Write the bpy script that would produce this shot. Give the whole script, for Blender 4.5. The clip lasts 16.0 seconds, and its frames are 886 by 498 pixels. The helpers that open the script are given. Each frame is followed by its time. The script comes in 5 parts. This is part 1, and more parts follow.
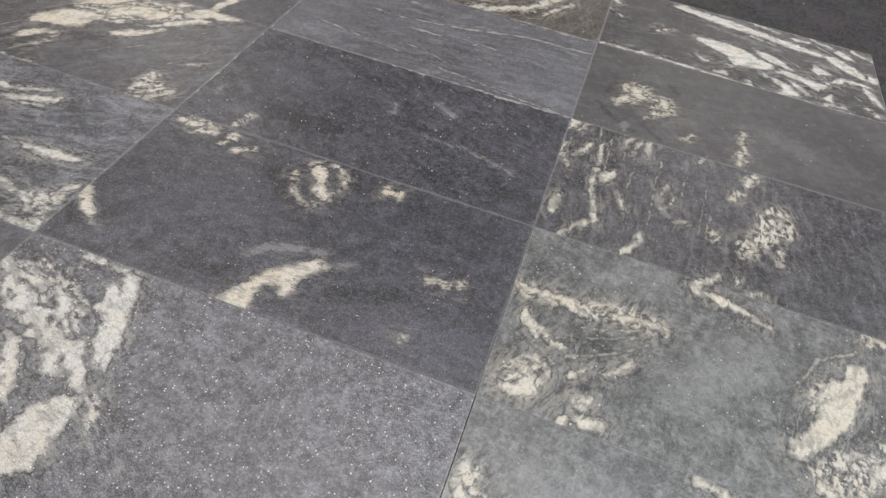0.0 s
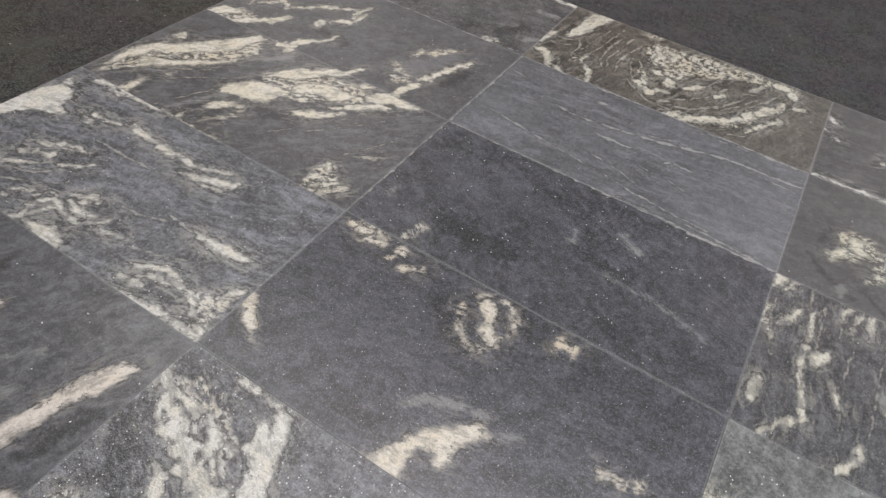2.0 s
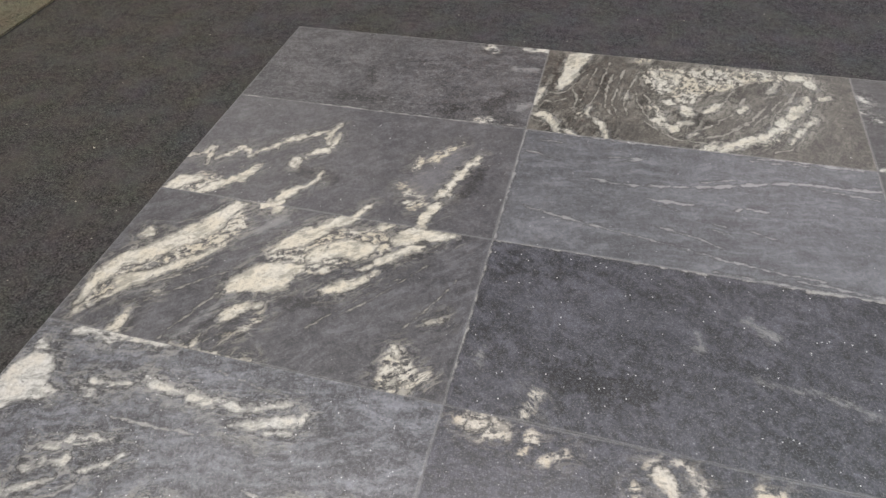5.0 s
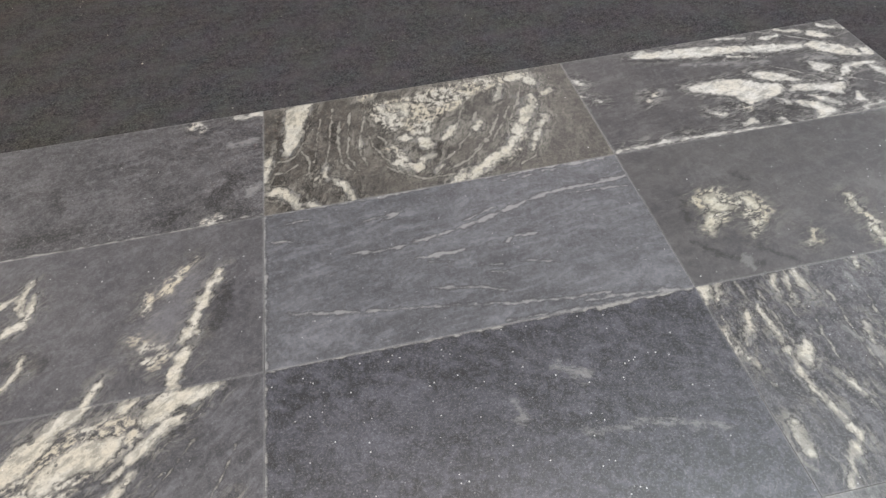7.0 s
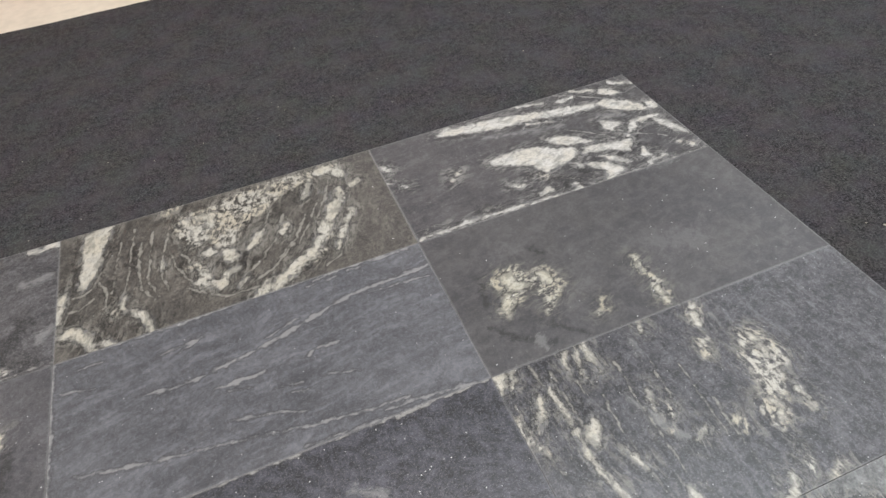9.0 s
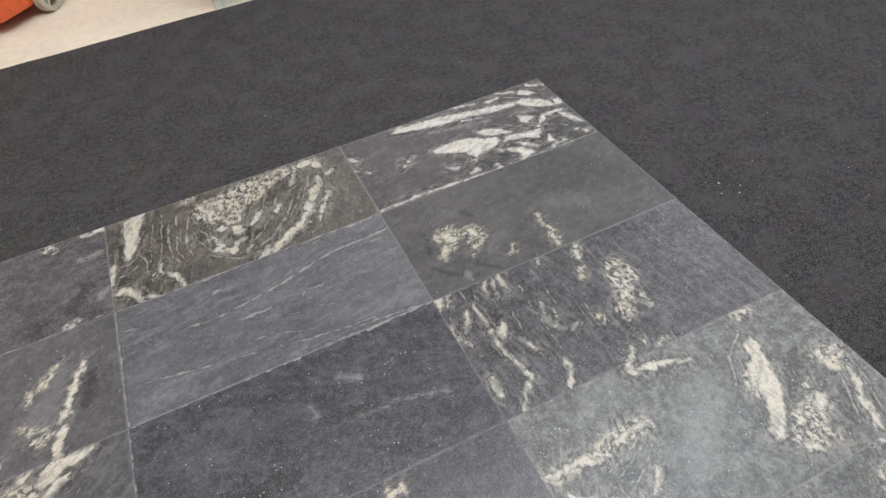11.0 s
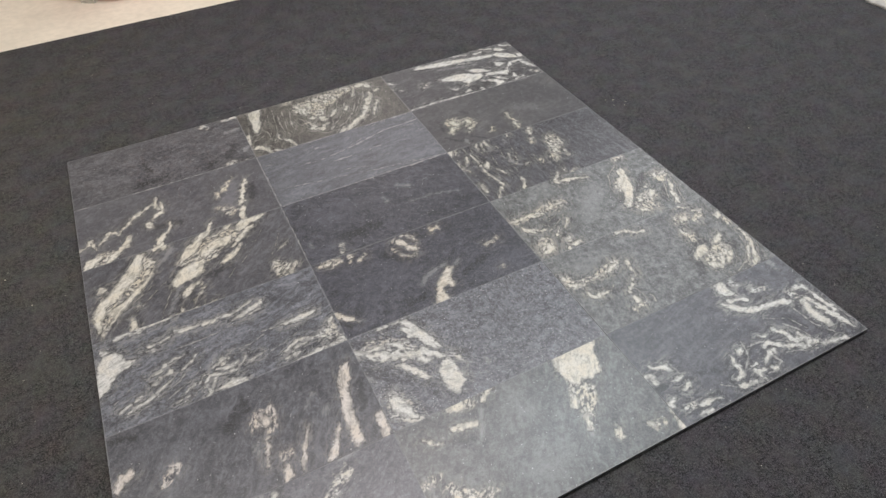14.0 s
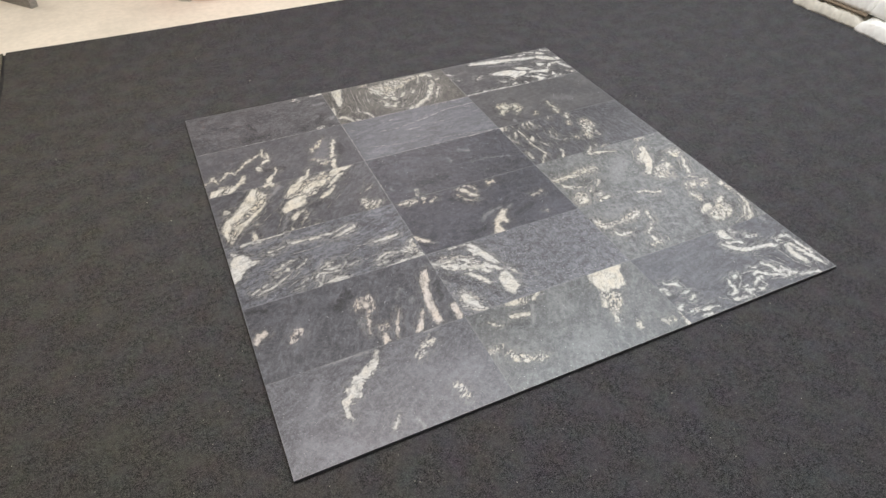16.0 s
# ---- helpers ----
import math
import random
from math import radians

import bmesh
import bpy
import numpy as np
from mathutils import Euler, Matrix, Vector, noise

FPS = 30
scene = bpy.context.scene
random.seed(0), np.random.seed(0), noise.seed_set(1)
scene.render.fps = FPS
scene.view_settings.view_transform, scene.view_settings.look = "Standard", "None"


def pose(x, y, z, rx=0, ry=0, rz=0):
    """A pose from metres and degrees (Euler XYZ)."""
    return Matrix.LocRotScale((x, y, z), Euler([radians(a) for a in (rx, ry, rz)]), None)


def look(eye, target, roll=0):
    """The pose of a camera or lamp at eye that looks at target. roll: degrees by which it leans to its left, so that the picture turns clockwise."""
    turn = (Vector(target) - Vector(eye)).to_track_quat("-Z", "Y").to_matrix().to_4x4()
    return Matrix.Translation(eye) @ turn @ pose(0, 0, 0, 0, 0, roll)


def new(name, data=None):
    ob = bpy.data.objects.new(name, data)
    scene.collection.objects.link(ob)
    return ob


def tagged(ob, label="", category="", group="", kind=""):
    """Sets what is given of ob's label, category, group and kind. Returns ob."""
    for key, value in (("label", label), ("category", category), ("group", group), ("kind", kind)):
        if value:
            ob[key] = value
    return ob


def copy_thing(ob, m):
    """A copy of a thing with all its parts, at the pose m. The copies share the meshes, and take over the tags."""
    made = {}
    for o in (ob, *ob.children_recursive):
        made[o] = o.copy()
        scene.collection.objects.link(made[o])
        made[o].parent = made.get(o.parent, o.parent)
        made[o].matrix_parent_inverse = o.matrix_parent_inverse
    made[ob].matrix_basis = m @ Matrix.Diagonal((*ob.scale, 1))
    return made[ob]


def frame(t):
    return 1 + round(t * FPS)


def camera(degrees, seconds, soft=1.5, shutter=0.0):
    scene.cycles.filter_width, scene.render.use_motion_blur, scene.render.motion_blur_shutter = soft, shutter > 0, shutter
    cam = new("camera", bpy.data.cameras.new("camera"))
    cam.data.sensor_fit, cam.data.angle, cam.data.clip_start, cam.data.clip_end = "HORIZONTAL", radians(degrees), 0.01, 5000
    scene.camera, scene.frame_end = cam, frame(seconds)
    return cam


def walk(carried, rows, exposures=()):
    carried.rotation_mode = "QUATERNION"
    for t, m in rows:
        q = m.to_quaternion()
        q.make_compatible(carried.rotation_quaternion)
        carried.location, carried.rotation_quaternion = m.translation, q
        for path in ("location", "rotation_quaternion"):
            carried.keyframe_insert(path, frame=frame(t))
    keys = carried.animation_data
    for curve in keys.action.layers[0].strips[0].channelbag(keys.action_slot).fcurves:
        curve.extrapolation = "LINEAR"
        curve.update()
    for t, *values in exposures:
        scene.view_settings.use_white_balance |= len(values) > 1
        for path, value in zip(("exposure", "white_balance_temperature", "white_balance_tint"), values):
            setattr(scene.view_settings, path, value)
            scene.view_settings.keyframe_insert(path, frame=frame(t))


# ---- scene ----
cam = camera(69.9, 16.0)
PATH = [
    (0, (1.207, 0.209, 0.657), (0.945, 1.546, -0.808), 10.5),
    (0.5, (1.214, 0.243, 0.675), (0.786, 1.531, -0.794), 10.6),
    (1, (1.182, 0.275, 0.689), (0.671, 1.537, -0.776), 11.8),
    (1.5, (1.109, 0.306, 0.698), (0.548, 1.552, -0.763), 9.7),
    (2, (1.035, 0.344, 0.694), (0.451, 1.58, -0.765), 9.1),
    (2.5, (0.978, 0.361, 0.692), (0.381, 1.594, -0.765), 8.6),
    (3, (0.934, 0.376, 0.693), (0.317, 1.605, -0.759), 7.1),
    (3.2, (0.911, 0.382, 0.692), (0.293, 1.615, -0.756), 6.7),
    (5.3, (0.719, 0.535, 0.728), (0.358, 1.867, -0.719), -6.1),
    (5.5, (0.71, 0.551, 0.722), (0.404, 1.89, -0.732), -7.1),
    (6, (0.701, 0.609, 0.725), (0.546, 1.959, -0.742), -7.1),
    (6.5, (0.742, 0.677, 0.717), (0.803, 2.026, -0.759), -7.5),
    (7, (0.787, 0.713, 0.721), (0.961, 2.051, -0.756), -5.0),
    (7.5, (0.858, 0.744, 0.737), (1.13, 2.085, -0.721), -4.0),
    (8, (0.909, 0.747, 0.76), (1.234, 2.097, -0.679), -6.0),
    (8.5, (0.96, 0.748, 0.772), (1.336, 2.094, -0.659), -6.1),
    (9, (1.007, 0.74, 0.779), (1.424, 2.084, -0.642), -6.3),
    (9.2, (1.02, 0.736, 0.782), (1.456, 2.076, -0.638), -6.3),
    (11.3, (0.919, 0.342, 1.033), (1.403, 1.654, -0.397), -7.5),
    (11.5, (0.889, 0.289, 1.059), (1.401, 1.595, -0.367), -6.7),
    (12, (0.784, 0.149, 1.112), (1.322, 1.444, -0.313), -4.6),
    (12.5, (0.667, 0.002, 1.185), (1.237, 1.292, -0.234), -4.8),
    (13, (0.588, -0.138, 1.246), (1.175, 1.144, -0.173), -5.1),
    (13.5, (0.523, -0.292, 1.295), (1.127, 0.989, -0.117), -2.7),
    (14, (0.4, -0.423, 1.334), (1.008, 0.859, -0.076), -2.2),
    (14.5, (0.261, -0.538, 1.355), (0.886, 0.748, -0.043), -2.5),
    (15, (0.204, -0.653, 1.384), (0.818, 0.646, -0.008), -0.5),
    (15.5, (0.102, -0.738, 1.404), (0.724, 0.584, 0.039), 1.0),
    (16, (0.001, -0.822, 1.425), (0.629, 0.525, 0.087), 0.5),
]
walk(cam, [(t, look(eye, target, roll)) for t, eye, target, roll in PATH],
     exposures=[(0, -0.05), (1.5, -0.05), (3, -0.13), (5.5, 0.08), (9, -0.05), (13, -0.03), (15, 0.05), (16, 0.22)])

# ---- world and lamps: a hall lit by strip lamps under its ceiling, with unseen fill lamps added ----
world = bpy.data.worlds.new("world")
scene.world = world
world.use_nodes = True
world.node_tree.nodes["Background"].inputs["Color"].default_value = (0.9, 0.95, 1.0, 1)
world.node_tree.nodes["Background"].inputs["Strength"].default_value = 0.05
HALL = (-4.5, 6.5, -4.5, 7.5, 3.3)   # x from, x to, y from, y to, height


def strip_or_fill_lamp(x, y, watts, color):
    data = bpy.data.lights.new("strip_or_fill_light", "AREA")
    data.shape, data.size, data.size_y = "RECTANGLE", 1.5, 0.16
    data.energy, data.color = watts, color
    ob = new("strip_or_fill_light", data)
    ob.matrix_world = pose(x, y, HALL[4] - 0.14)
    return ob


# tubes of unlike age: some burn warmer, some cooler
WARM_TUBE, PLAIN_TUBE, COOL_TUBE, YELLOW_TUBE = (1.0, 0.93, 0.935), (0.925, 0.945, 1.0), (0.86, 0.95, 1.0), (1.0, 0.95, 0.90)
# last two: unseen fill lamps, added to brighten the near side
LAMPS = [(0.8, 1.4, 56, WARM_TUBE), (2.4, 1.4, 56, COOL_TUBE), (4.6, 1.6, 28, PLAIN_TUBE), (-1.1, 1.6, 35, YELLOW_TUBE),
         (-2.6, 4.8, 36, YELLOW_TUBE), (2.5, 5.6, 26, WARM_TUBE), (4.8, 3.4, 44, PLAIN_TUBE), (0.6, -2.4, 26, PLAIN_TUBE),
         (3.0, -2.4, 32, PLAIN_TUBE)]
for lx, ly, watts, tube in LAMPS:
    strip_or_fill_lamp(lx, ly, watts, tube)


# ---- materials ----
class Nodes:
    """Short names for shader nodes, laid down in the order of use."""

    def __init__(self, name):
        self.mat = bpy.data.materials.new(name)
        self.mat.use_nodes = True
        self.tree = self.mat.node_tree
        self.bsdf = self.tree.nodes["Principled BSDF"]
        self.local = self.tree.nodes.new("ShaderNodeTexCoord").outputs["Object"]

    def link(self, socket, value):
        if isinstance(value, bpy.types.NodeSocket):
            self.tree.links.new(value, socket)
        elif value is not None:
            if isinstance(value, (tuple, list, Vector)):
                value = tuple(value)
                if socket.type == "RGBA" and len(value) == 3:
                    value = (*value, 1.0)
            socket.default_value = value

    def math(self, op, a, b=None, c=None, clamp=False):
        n = self.tree.nodes.new("ShaderNodeMath")
        n.operation, n.use_clamp = op, clamp
        for s, v in zip(n.inputs, (a, b, c)):
            self.link(s, v)
        return n.outputs[0]

    def vec(self, op, a, b=None, scale=None):
        n = self.tree.nodes.new("ShaderNodeVectorMath")
        n.operation = op
        self.link(n.inputs[0], a)
        self.link(n.inputs[1], b)
        self.link(n.inputs[3], scale)
        return n.outputs["Value"] if op in ("DOT_PRODUCT", "DISTANCE", "LENGTH") else n.outputs["Vector"]

    def noise(self, vector, scale, detail=3.0, rough=0.55, color=False, distort=0.0):
        n = self.tree.nodes.new("ShaderNodeTexNoise")
        self.link(n.inputs["Vector"], vector)
        for key, v in (("Scale", scale), ("Detail", detail), ("Roughness", rough), ("Distortion", distort)):
            n.inputs[key].default_value = v
        return n.outputs["Color" if color else "Fac"]

    def cells(self, vector, scale):
        n = self.tree.nodes.new("ShaderNodeTexVoronoi")
        self.link(n.inputs["Vector"], vector)
        n.inputs["Scale"].default_value = scale
        return n.outputs["Distance"], n.outputs["Color"]

    def smooth(self, value, low, high, to_low=0.0, to_high=1.0):
        n = self.tree.nodes.new("ShaderNodeMapRange")
        n.interpolation_type = "SMOOTHSTEP"
        for s, v in zip(n.inputs, (value, low, high, to_low, to_high)):
            self.link(s, v)
        return n.outputs[0]

    def mix(self, fac, a, b, blend="MIX"):
        n = self.tree.nodes.new("ShaderNodeMix")
        n.data_type, n.blend_type = "RGBA", blend
        self.link(n.inputs[0], fac)
        self.link(n.inputs[6], a)
        self.link(n.inputs[7], b)
        return n.outputs[2]

    def turn(self, vector, degrees, scale):
        n = self.tree.nodes.new("ShaderNodeMapping")
        n.vector_type = "TEXTURE"
        self.link(n.inputs["Vector"], vector)
        n.inputs["Rotation"].default_value = (0, 0, radians(degrees))
        n.inputs["Scale"].default_value = scale
        return n.outputs[0]

    def bump(self, height, strength, distance, normal=None):
        n = self.tree.nodes.new("ShaderNodeBump")
        n.inputs["Strength"].default_value, n.inputs["Distance"].default_value = strength, distance
        self.link(n.inputs["Height"], height)
        self.link(n.inputs["Normal"], normal)
        return n.outputs[0]

    def done(self, color=None, rough=None, normal=None, metal=None, specular=None):
        for key, v in (("Base Color", color), ("Roughness", rough), ("Normal", normal), ("Metallic", metal),
                       ("Specular IOR Level", specular)):
            self.link(self.bsdf.inputs[key], v)
        return self.mat


def speckled(name, color, spread, scale, rough, bump=0.0, stain=0.15, distance=0.002, metal=0.0):
    """A surface with grain at one scale and stains at a ten times larger one."""
    m = Nodes(name)
    grain = m.noise(m.local, scale, 4)
    big = m.noise(m.local, scale / 14, 3)
    low = tuple(c * (1 - spread) for c in color)
    high = tuple(min(1, c * (1 + spread)) for c in color)
    tone = m.mix(m.smooth(grain, 0.3, 0.7), low, high)
    tone = m.mix(m.smooth(big, 0.35, 0.7, 0, stain), tone, tuple(c * 0.55 for c in color))
    normal = m.bump(grain, bump, distance) if bump else None
    return m.done(tone, m.smooth(big, 0.3, 0.7, rough - 0.06, rough + 0.06), normal, metal)


def felt(name, dark, light, seed):
    """Needle-felt carpet: matted dark fibres with paler ones and specks of lint."""
    m = Nodes(name)
    p = m.vec("ADD", m.local, (seed, seed * 0.7, 0))
    clump = m.noise(p, 70, 4, 0.7)
    fibre = m.noise(p, 260, 4, 0.8)
    patch = m.noise(p, 11, 5, 0.62)
    tone = m.mix(m.smooth(clump, 0.37, 0.63), tuple(c * 0.88 for c in dark), tuple(c * 1.12 for c in light))
    tone = m.mix(m.smooth(fibre, 0.51, 0.61, 0, 0.6), tone, tuple(c * 2.3 for c in light))
    tone = m.mix(m.smooth(fibre, 0.49, 0.40, 0, 0.8), tone, tuple(c * 0.2 for c in dark))
    tone = m.mix(m.smooth(patch, 0.42, 0.66, 0, 0.5), tone, tuple(c * 1.25 for c in light))
    hue = m.noise(p, 13, 4, 0.7, color=True)
    tone = m.mix(0.2, tone, m.mix(1.0, tone, m.vec("SCALE", hue, None, 2.0), "MULTIPLY"))
    # warm light cast towards the olive strip, put into the felt's colour
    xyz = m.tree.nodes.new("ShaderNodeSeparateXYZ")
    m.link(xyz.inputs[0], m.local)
    warm_cast = m.math("MULTIPLY_ADD", m.noise(p, 3.1, 5, 0.7), -3.0, m.math("ADD", xyz.outputs[0], 1.5))
    tone = m.mix(m.smooth(warm_cast, 0.7, -0.7, 0, 0.75), tone, m.mix(1.0, tone, (1.10, 1.06, 0.84), "MULTIPLY"))
    dist, rnd = m.cells(p, 95)
    lint = m.math("MULTIPLY", m.smooth(dist, 0.16, 0.06), m.smooth(m.vec("DOT_PRODUCT", rnd, (1, 0, 0)), 0.975, 0.985))
    tone = m.mix(m.math("MULTIPLY", lint, 0.8), tone, (0.5, 0.47, 0.4))
    height = m.math("MULTIPLY_ADD", fibre, 0.6, clump)
    return m.done(tone, 0.95, m.bump(height, 0.6, 0.003), None, 0.25)


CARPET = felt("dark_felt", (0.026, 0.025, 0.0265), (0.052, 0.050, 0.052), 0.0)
CARPET_OLIVE = felt("olive_felt", (0.058, 0.055, 0.044), (0.105, 0.100, 0.082), 7.0)
CONCRETE = speckled("pale_concrete", (0.71, 0.64, 0.525), 0.05, 34, 0.72, 0.05, 0.26)
PLASTER = speckled("plaster", (0.62, 0.60, 0.56), 0.04, 30, 0.9, 0.1, 0.1)
GAP_SHADE = speckled("gap_shade", (0.008, 0.0075, 0.0075), 0.2, 120, 0.8, 0.1, 0.2)


# ---- building blocks ----
def part(name, bm, material, parent=None, label=""):
    """Links a bmesh as one mesh object, under a thing where one is given."""
    data = bpy.data.meshes.new(name)
    bm.to_mesh(data)
    bm.free()
    data.materials.append(material)
    ob = new(name, data)
    if parent is not None:
        ob.parent = parent
    return tagged(ob, label)


def box(x0, x1, y0, y1, z0, z1, bevel=0.0, segments=2, bm=None):
    bm = bm or bmesh.new()
    m = Matrix.LocRotScale(((x0 + x1) / 2, (y0 + y1) / 2, (z0 + z1) / 2), None, (x1 - x0, y1 - y0, z1 - z0))
    made = bmesh.ops.create_cube(bm, size=1.0, matrix=m)
    if bevel:
        edges = list({e for v in made["verts"] for e in v.link_edges})
        bmesh.ops.bevel(bm, geom=edges, offset=bevel, segments=segments, affect="EDGES", profile=0.5)
    return bm


def structure(name, bm, material, label, category):
    return tagged(part(name, bm, material), label, category, "", "structure")


# ---- the hall ----
x0, x1, y0, y1, top = HALL
structure("floor", box(x0, x1, y0, y1, -0.206, -0.006), CONCRETE, "pale worn concrete hall floor with faint stains", "floor")
structure("ceiling", box(x0, x1, y0, y1, top, top + 0.2), PLASTER, "plain pale ceiling of the hall", "ceiling")
structure("wall_north", box(x0, x1, y1, y1 + 0.2, -0.2, top), PLASTER, "plain pale plastered wall", "wall")
structure("wall_south", box(x0, x1, y0 - 0.2, y0, -0.2, top), PLASTER, "plain pale plastered wall", "wall")
structure("wall_west", box(x0 - 0.2, x0, y0, y1, -0.2, top), PLASTER, "plain pale plastered wall", "wall")
structure("wall_east", box(x1, x1 + 0.2, y0, y1, -0.2, top), PLASTER, "plain pale plastered wall", "wall")


def sheet(x0, x1, y0, y1, thick, step, wave):
    """A sheet of carpet whose cut edges run a little unevenly."""
    bm = bmesh.new()
    nx, ny = max(2, round((x1 - x0) / step)), max(2, round((y1 - y0) / step))
    rows = []
    for j in range(ny + 1):
        row = []
        for i in range(nx + 1):
            x, y = x0 + (x1 - x0) * i / nx, y0 + (y1 - y0) * j / ny
            if j in (0, ny):
                y += wave * noise.noise((x * 2.4, y, 0.3)) + wave * 0.4 * noise.noise((x * 9, y, 1.3))
            if i in (0, nx):
                x += wave * noise.noise((x, y * 3, 0.7))
            row.append(bm.verts.new((x, y, 0.0)))
        rows.append(row)
    for j in range(ny):
        for i in range(nx):
            bm.faces.new((rows[j][i], rows[j][i + 1], rows[j + 1][i + 1], rows[j + 1][i]))
    skirt = bmesh.ops.extrude_face_region(bm, geom=list(bm.faces))
    for v in skirt["geom"]:
        if isinstance(v, bmesh.types.BMVert):
            v.co.z -= thick
    bmesh.ops.recalc_face_normals(bm, faces=list(bm.faces))
    return bm


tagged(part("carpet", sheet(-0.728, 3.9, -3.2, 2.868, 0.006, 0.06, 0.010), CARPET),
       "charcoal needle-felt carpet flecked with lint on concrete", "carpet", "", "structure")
tagged(part("carpet", sheet(-2.7, -0.744, -3.2, 2.868, 0.006, 0.1, 0.002), CARPET_OLIVE),
       "paler olive-grey felt carpet strip beside a darker one", "carpet", "", "structure")
# black strip added to put the shade of the gap between the carpets into colour
structure("shade_strip", box(-0.775, -0.700, -3.19, 2.855, -0.0058, -0.0052), GAP_SHADE, "black strip standing in for the shaded joint between two carpets", "joint strip")


# ---- stone tiles ----
TILE_X, TILE_Y, TILE_Z, GAP = 0.600, 0.300, 0.010, 0.0002
KINDS = ("pale", "mottle", "wisp", "line", "dark", "faint")


class Stone:
    """The look of one stone tile. Veins are given in millimetres from the tile's near left corner: strokes by x, y, half-width, ...
    and patches by the corners of their outline."""

    def __init__(self, base, other, flow, streak, speck, gloss, pale, bump=0.3, band=0.35, dust=0.22, grain=1.0, smudge=1.0):
        self.base, self.other, self.flow, self.streak, self.speck, self.gloss = base, other, flow, streak, speck, gloss
        self.pale_tone, self.bump, self.band, self.dust, self.grain, self.smudge = pale, bump, band, dust, grain, smudge
        self.haze = tuple(min(0.3, c * 2.5) for c in base)
        self.strokes = {kind: [] for kind in KINDS}
        self.patches = {kind: [] for kind in KINDS}

    def add(self, kind, values):
        points = [values[k:k + 2] for k in range(0, len(values), 3)]
        widths = values[2::3]
        for k in range(len(points) - 1):
            self.strokes[kind].append((points[k], points[k + 1], widths[k], widths[k + 1]))

    def pale(self, *values):
        self.add("pale", values)

    def mottle(self, *values):
        self.add("mottle", values)

    def wisp(self, *values):
        self.add("wisp", values)

    def line(self, *values):
        self.add("line", values)

    def dark(self, *values):
        self.add("dark", values)

    def faint(self, *values):
        self.add("faint", values)

    def pale_patch(self, *values):
        self.patches["pale"].append(values)

    def mottle_patch(self, *values):
        self.patches["mottle"].append(values)

    def dark_patch(self, *values):
        self.patches["dark"].append(values)

    def fields(self, xy, seed):
        """For each place of the tile: how many millimetres it lies outside (or, below zero, inside) the veins of each kind."""
        warp = np.empty_like(xy)
        swell = np.empty(len(xy))
        for k, (x, y) in enumerate(xy):
            b = noise.noise_vector((x * 55, y * 55, seed * 5.1 + 2))
            c = noise.noise_vector((x * 130, y * 130, seed * 5.1 + 4))
            warp[k] = 2.6 * b.x + 2.0 * c.x, 2.6 * b.y + 2.0 * c.y
            swell[k] = 1.0 + 0.9 * b.z + 0.5 * c.z
        place = xy * 1000 + warp
        made = {}
        for kind in KINDS:
            far = np.full(len(xy), 40.0)
            for a, b, wa, wb in self.strokes[kind]:
                a, ab = np.array(a, float), np.array(b, float) - np.array(a, float)
                h = np.clip((place - a) @ ab / max(ab @ ab, 1e-6), 0, 1)
                d = np.linalg.norm(place - a - h[:, None] * ab, axis=1)
                far = np.minimum(far, d - np.maximum((wa + (wb - wa) * h) * swell * (1.18 if kind == "pale" else 1.0), 0.8))
            for outline in self.patches[kind]:
                corners = np.array(outline, float).reshape(-1, 2)
                d = np.full(len(xy), 1e9)
                inside = np.zeros(len(xy), bool)
                for a, b in zip(corners, np.roll(corners, -1, axis=0)):
                    ab = b - a
                    h = np.clip((place - a) @ ab / max(ab @ ab, 1e-6), 0, 1)
                    d = np.minimum(d, np.linalg.norm(place - a - h[:, None] * ab, axis=1))
                    if a[1] != b[1]:
                        cross = ((a[1] > place[:, 1]) != (b[1] > place[:, 1])) & (
                            place[:, 0] < a[0] + (place[:, 1] - a[1]) / (b[1] - a[1]) * ab[0])
                        inside ^= cross
                far = np.minimum(far, np.where(inside, -d, d))
            made[kind] = far
        made["near"] = np.clip(np.minimum(made["pale"], made["mottle"]), 0, 40)
        return made

    def material(self, seed):
        m = Nodes("stone")
        pale_tone, base = self.pale_tone, self.base

        def shade(color, k):
            return tuple(min(0.85, c * k) for c in color)

        def read(name):
            n = m.tree.nodes.new("ShaderNodeAttribute")
            n.attribute_name = name
            return n.outputs["Fac"]

        def ragged(name, *wear):
            """A field whose edge is worn by noises, each given with its reach in millimetres."""
            value = read(name)
            for fac, reach in wear:
                value = m.math("MULTIPLY_ADD", fac, reach, m.math("ADD", value, -0.5 * reach))
            return value

        q = m.vec("ADD", m.local, (seed * 3.17, seed * 1.31, seed * 0.77))
        wob = m.vec("SUBTRACT", m.noise(q, 11, 2, 0.5, color=True), (0.5, 0.5, 0.5))
        bent = m.vec("ADD", q, m.vec("SCALE", wob, None, 0.04))
        along = m.turn(bent, self.flow, (1.0, 0.24, 1.0))
        drift = m.noise(m.turn(bent, self.flow, (1.0, 0.36, 1.0)), 55, 4, 0.65)
        streaks = m.noise(along, 18, 5, 0.66)
        cloud = m.noise(q, 8, 4, 0.6)
        lump = m.noise(q, 72, 3, 0.6)
        grit = m.noise(q, 150, 4, 0.75)
        fine = m.noise(q, 420, 3, 0.8)
        clot = m.noise(bent, 85, 4, 0.7)
        blotch = m.noise(bent, 46, 5, 0.74)
        crystal = m.vec("DOT_PRODUCT", m.cells(bent, 240)[1], (0.6, 0.4, 0))
        dusk = shade(self.other, 0.25)
        # ground mass: clouds, smudges, streaks along the grain
        tone = m.mix(m.smooth(cloud, 0.36, 0.64), self.other, base)
